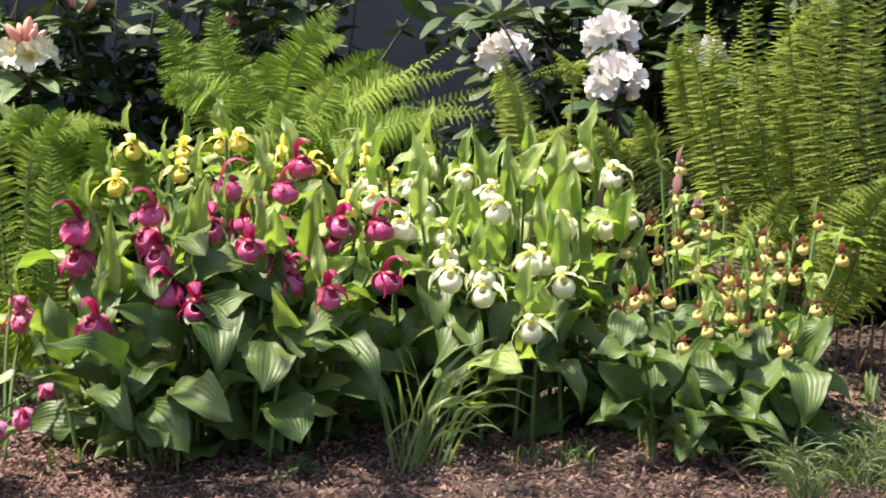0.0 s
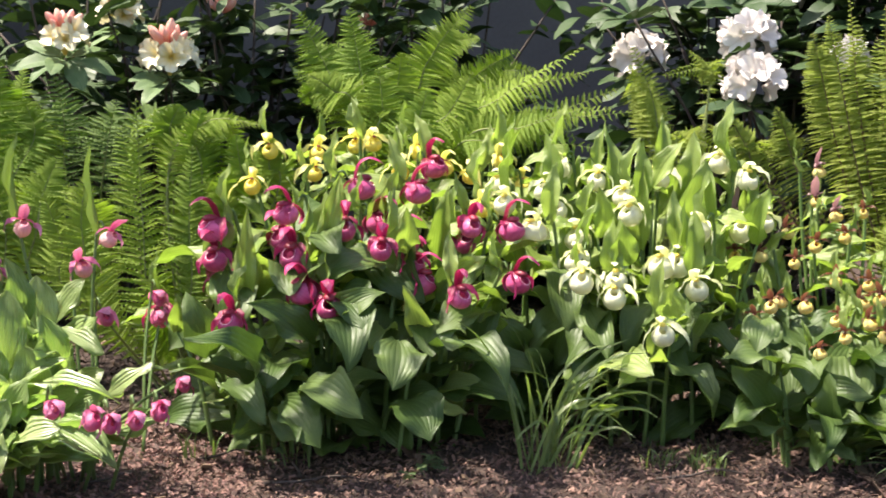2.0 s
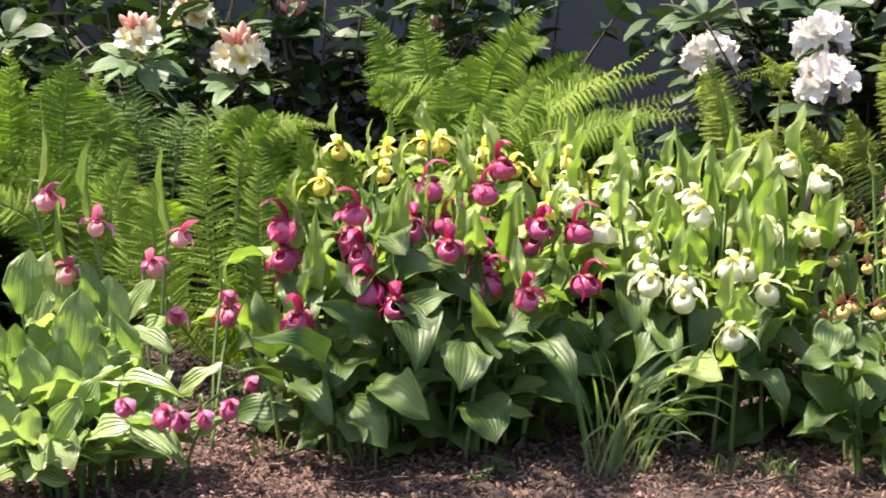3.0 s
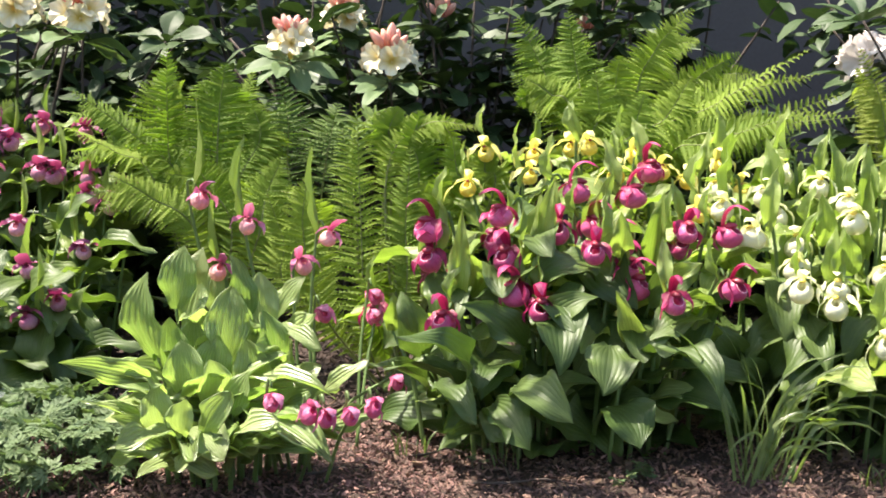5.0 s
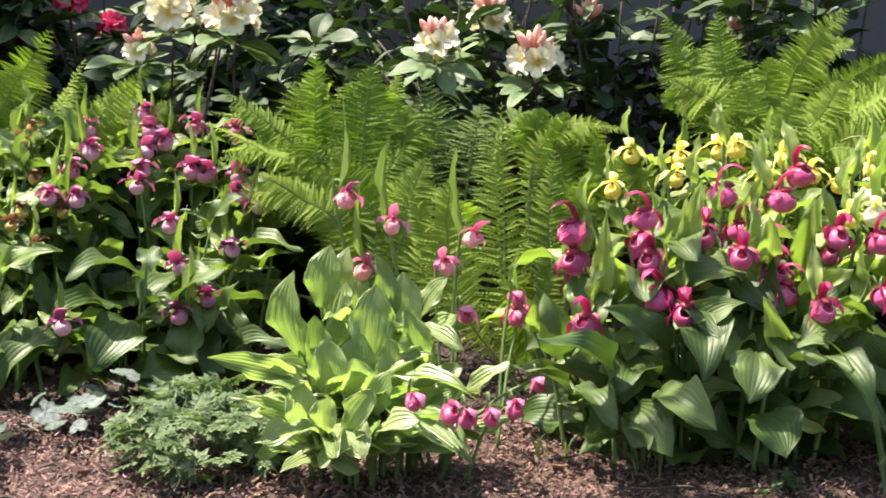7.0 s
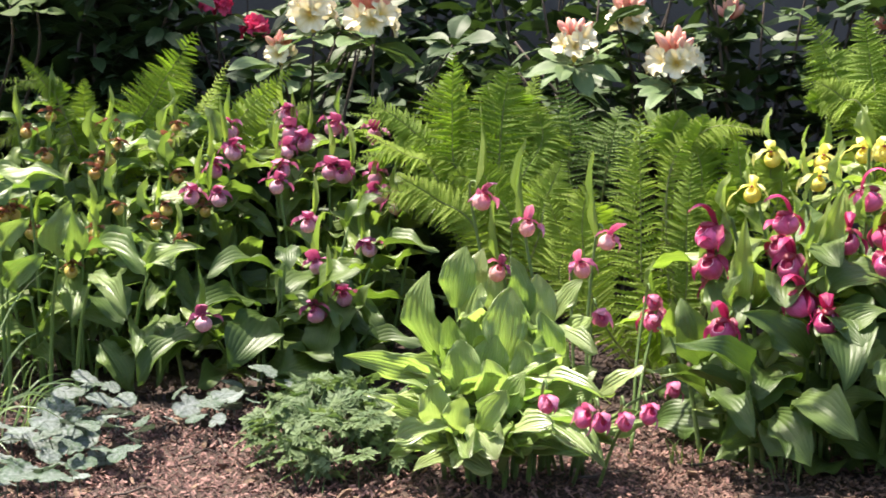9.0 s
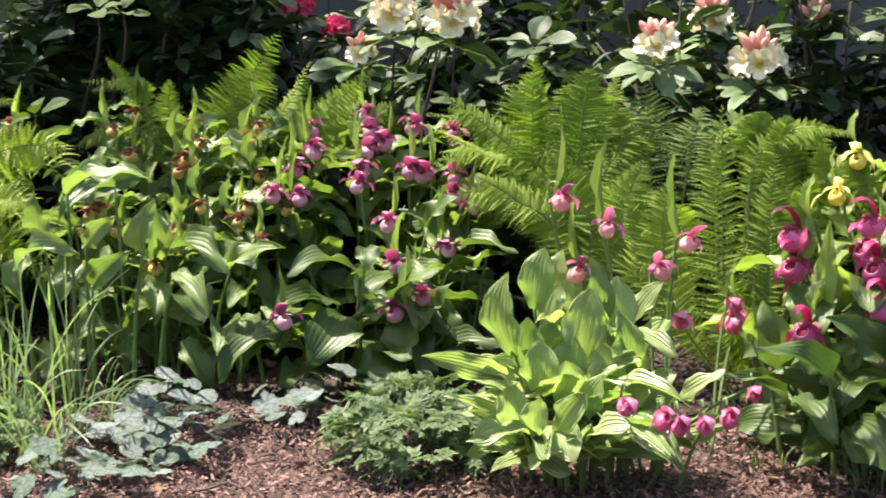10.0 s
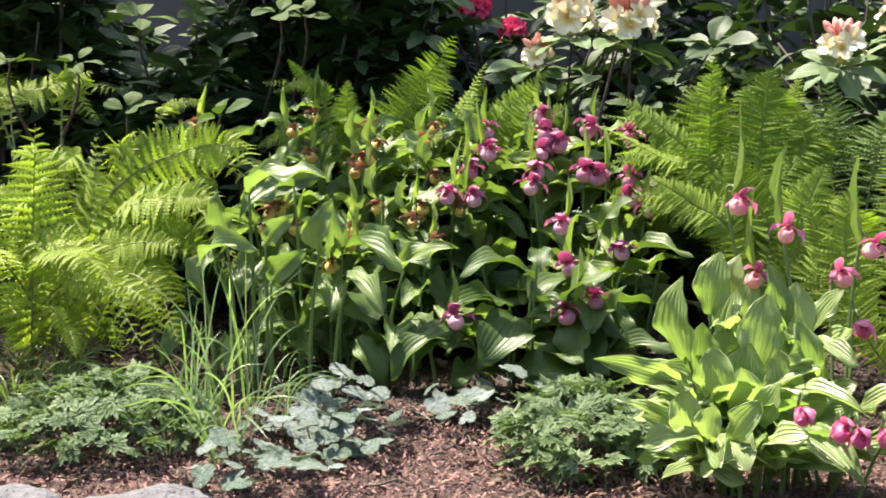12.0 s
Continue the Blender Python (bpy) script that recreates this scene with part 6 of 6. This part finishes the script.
grass_tuft((-0.683, 2.367), 8, 0.07, 50, 0.004, "few short grass blades in mulch", 13)
grass_tuft((0.603, 2.290), 36, 0.13, 80, 0.003, "fine blue-green grass spilling over the edge", 20, (-0.5, -0.3), GRASS_FINE)
grass_tuft((0.690, 2.394), 36, 0.13, 80, 0.003, "fine blue-green grass spilling over the edge", 21, (-0.5, -0.3), GRASS_FINE)
grass_tuft((0.720, 2.290), 36, 0.13, 80, 0.003, "fine blue-green grass spilling over the edge", 22, (-0.5, -0.3), GRASS_FINE)
grass_tuft((0.816, 2.468), 36, 0.13, 80, 0.003, "fine blue-green grass spilling over the edge", 23, (-0.5, -0.3), GRASS_FINE)
grass_tuft((0.607, 2.195), 36, 0.13, 80, 0.003, "fine blue-green grass spilling over the edge", 24, (-0.5, -0.3), GRASS_FINE)
grass_tuft((0.764, 2.506), 36, 0.13, 80, 0.003, "fine blue-green grass spilling over the edge", 25, (-0.5, -0.3), GRASS_FINE)
grass_tuft((0.821, 2.358), 36, 0.13, 80, 0.003, "fine blue-green grass spilling over the edge", 26, (-0.5, -0.3), GRASS_FINE)
grass_tuft((0.757, 2.195), 36, 0.13, 80, 0.003, "fine blue-green grass spilling over the edge", 27, (-0.5, -0.3), GRASS_FINE)
grass_tuft((-1.968, 1.837), 11, 0.4, 34, 0.006, "tall bright-green grass clump", 5, (0.35, 0.3), GRASS_BRIGHT)
grass_tuft((-1.999, 1.977), 9, 0.4, 48, 0.006, "tall bright-green grass clump", 6, (0.5, 0.2), GRASS_BRIGHT)
grass_tuft((-1.911, 1.724), 10, 0.3, 58, 0.006, "tall bright-green grass clump", 7, (-0.3, 0.0), GRASS_BRIGHT)
grass_tuft((-1.82, 1.74), 12, 0.34, 84, 0.005, "green grass with long lying blades", 14, (0.7, -0.5), GRASS_BRIGHT)
grass_tuft((-1.82, 1.74), 8, 0.3, 86, 0.005, "green grass with long lying blades", 15, (-0.9, -0.1), GRASS_BRIGHT)
grass_tuft((-1.897, 1.94), 9, 0.28, 80, 0.0045, "green grass with long lying blades", 16, (0.9, 0.1), GRASS_BRIGHT)
grass_tuft((0.591, 2.282), 40, 0.14, 80, 0.003, "fine blue-green grass spilling over the edge", 70, (-0.5, -0.3), GRASS_FINE)
grass_tuft((0.678, 2.388), 40, 0.14, 80, 0.003, "fine blue-green grass spilling over the edge", 71, (-0.5, -0.3), GRASS_FINE)
grass_tuft((0.699, 2.251), 40, 0.14, 80, 0.003, "fine blue-green grass spilling over the edge", 72, (-0.5, -0.3), GRASS_FINE)
grass_tuft((0.804, 2.445), 40, 0.14, 80, 0.003, "fine blue-green grass spilling over the edge", 73, (-0.5, -0.3), GRASS_FINE)
grass_tuft((0.597, 2.193), 40, 0.14, 80, 0.003, "fine blue-green grass spilling over the edge", 74, (-0.5, -0.3), GRASS_FINE)
grass_tuft((0.749, 2.321), 40, 0.14, 80, 0.003, "fine blue-green grass spilling over the edge", 75, (-0.5, -0.3), GRASS_FINE)
grass_tuft((0.9, 2.787), 6, 0.1, 28, 0.011, "small fresh green sprout in the mulch", 90, (0, 0), GRASS_BRIGHT)
grass_tuft((-2.484, 1.878), 44, 0.2, 84, 0.005, "green grass at the back of the bed edge", 8)
grass_tuft((-2.431, 1.721), 40, 0.18, 82, 0.005, "green grass at the back of the bed edge", 9)
grass_tuft((-2.329, 1.894), 34, 0.18, 82, 0.005, "green grass at the back of the bed edge", 10)
low_plant("ground_cover", (-1.288, 2.143), [CUT_LEAF], 240, (0.17, 0.25), 0.048, 0.13, "low grey-green plant with finely cut leaves", "ground cover", "cut-leaved plants", 31, 45)
low_plant("ground_cover", (-2.103, 1.680), [CUT_LEAF], 250, (0.22, 0.24), 0.048, 0.12, "low grey-green plant with finely cut leaves", "ground cover", "cut-leaved plants", 32, 45)
low_plant("ground_cover", (-2.279, 1.496), [CUT_LEAF], 40, (0.10, 0.10), 0.026, 0.06, "low grey-green plant with finely cut leaves", "ground cover", "cut-leaved plants", 33)
low_plant("silver_leaved_plant", (-1.684, 1.637), ROUND_LEAVES, 52, (0.1, 0.1), 0.030, 0.085, "low plant with rounded silver-marbled leaves", "ground cover", "silver-leaved plants", 40, 32, 0.042)
low_plant("silver_leaved_plant", (-1.725, 1.823), ROUND_LEAVES, 88, (0.12, 0.17), 0.030, 0.085, "low plant with rounded silver-marbled leaves", "ground cover", "silver-leaved plants", 41, 32, 0.042)
low_plant("silver_leaved_plant", (-1.685, 1.938), ROUND_LEAVES, 68, (0.1, 0.17), 0.030, 0.085, "low plant with rounded silver-marbled leaves", "ground cover", "silver-leaved plants", 42, 32, 0.042)
low_plant("silver_leaved_plant", (-1.884, 2.115), ROUND_LEAVES, 60, (0.1, 0.17), 0.030, 0.085, "low plant with rounded silver-marbled leaves", "ground cover", "silver-leaved plants", 43, 32, 0.042)
low_plant("silver_leaved_plant", (-1.64, 2.207), ROUND_LEAVES, 32, (0.07, 0.13), 0.030, 0.085, "low plant with rounded silver-marbled leaves", "ground cover", "silver-leaved plants", 44, 32, 0.042)
low_plant("silver_leaved_plant", (-1.585, 2.333), ROUND_LEAVES, 52, (0.1, 0.16), 0.030, 0.085, "low plant with rounded silver-marbled leaves", "ground cover", "silver-leaved plants", 45, 32, 0.042)
low_plant("silver_leaved_plant", (-1.573, 1.634), ROUND_LEAVES, 32, (0.1, 0.07), 0.030, 0.085, "low plant with rounded silver-marbled leaves", "ground cover", "silver-leaved plants", 46, 32, 0.042)
low_plant("seedling", (-0.247, 2.307), [CUT_LEAF], 7, (0.02, 0.02), 0.02, 0.045, "small pale-green seedling in the mulch", "seedling", "seedlings", 60)
low_plant("seedling", (-0.265, 2.220), [CUT_LEAF], 5, (0.02, 0.02), 0.02, 0.045, "small pale-green seedling in the mulch", "seedling", "seedlings", 61)
low_plant("seedling", (-0.588, 2.468), [CUT_LEAF], 4, (0.02, 0.02), 0.02, 0.045, "small pale-green seedling in the mulch", "seedling", "seedlings", 62)
low_plant("seedling", (-1.608, 2.609), [CUT_LEAF], 3, (0.02, 0.02), 0.02, 0.045, "small pale-green seedling in the mulch", "seedling", "seedlings", 63)
low_plant("seedling", (-2.458, 2.042), [CUT_LEAF], 4, (0.02, 0.02), 0.02, 0.045, "small pale-green seedling in the mulch", "seedling", "seedlings", 64)
low_plant("seedling", (-0.243, 2.298), [CUT_LEAF], 6, (0.02, 0.02), 0.02, 0.045, "small pale-green seedling in the mulch", "seedling", "seedlings", 65)
low_plant("seedling", (0.896, 2.814), [CUT_LEAF], 5, (0.02, 0.02), 0.02, 0.045, "small pale-green seedling in the mulch", "seedling", "seedlings", 66)
low_plant("seedling", (-0.542, 2.338), [CUT_LEAF], 5, (0.02, 0.02), 0.02, 0.045, "small pale-green seedling in the mulch", "seedling", "seedlings", 67)
rock((-1.705, 1.453, -0.012), (0.125, 0.07, 0.04), 1, "pale grey weathered edging rock")
rock((-1.859, 1.303, 0.0), (0.085, 0.07, 0.04), 2, "pale grey weathered edging rock")


def twig(at, length, turn, label="thin dry twig lying on the mulch"):
    """A crooked dry stick on the ground."""
    d = Vector((math.cos(turn), math.sin(turn), 0))
    pts = [Vector(), d * length * 0.35 + Vector((0.004, -0.006, 0.006)), d * length * 0.7 + Vector((-0.006, 0.005, 0.012)), d * length + Vector((0, 0, 0.004))]
    v, f, u = tube(spline(pts, 9), [0.003 - 0.0002 * i for i in range(10)], 5)
    ob = new("twig", mesh_of("twig", v, f, BRANCH, u))
    ob.location = (at[0], at[1], ground_height(*at) + 0.008)
    return tagged(ob, label, "twig", "twigs")


for x, y, length, turn in [
    (-0.847, 2.195, 0.14, 0.4), (-0.537, 2.231, 0.2, 0.1), (-0.474, 2.29, 0.1, 2), (-0.688, 2.358, 0.12, 0.3),
    (-1.54, 2.002, 0.07, 0.9), (-1.495, 2.086, 0.08, 2.4), (0.143, 2.29, 0.16, 0.2), (0.534, 2.29, 0.12, -0.4),
    (-1.501, 1.757, 0.09, 0.5), (-1, 2.298, 0.12, 0.8),
]:
    twig((x, y), length, turn)
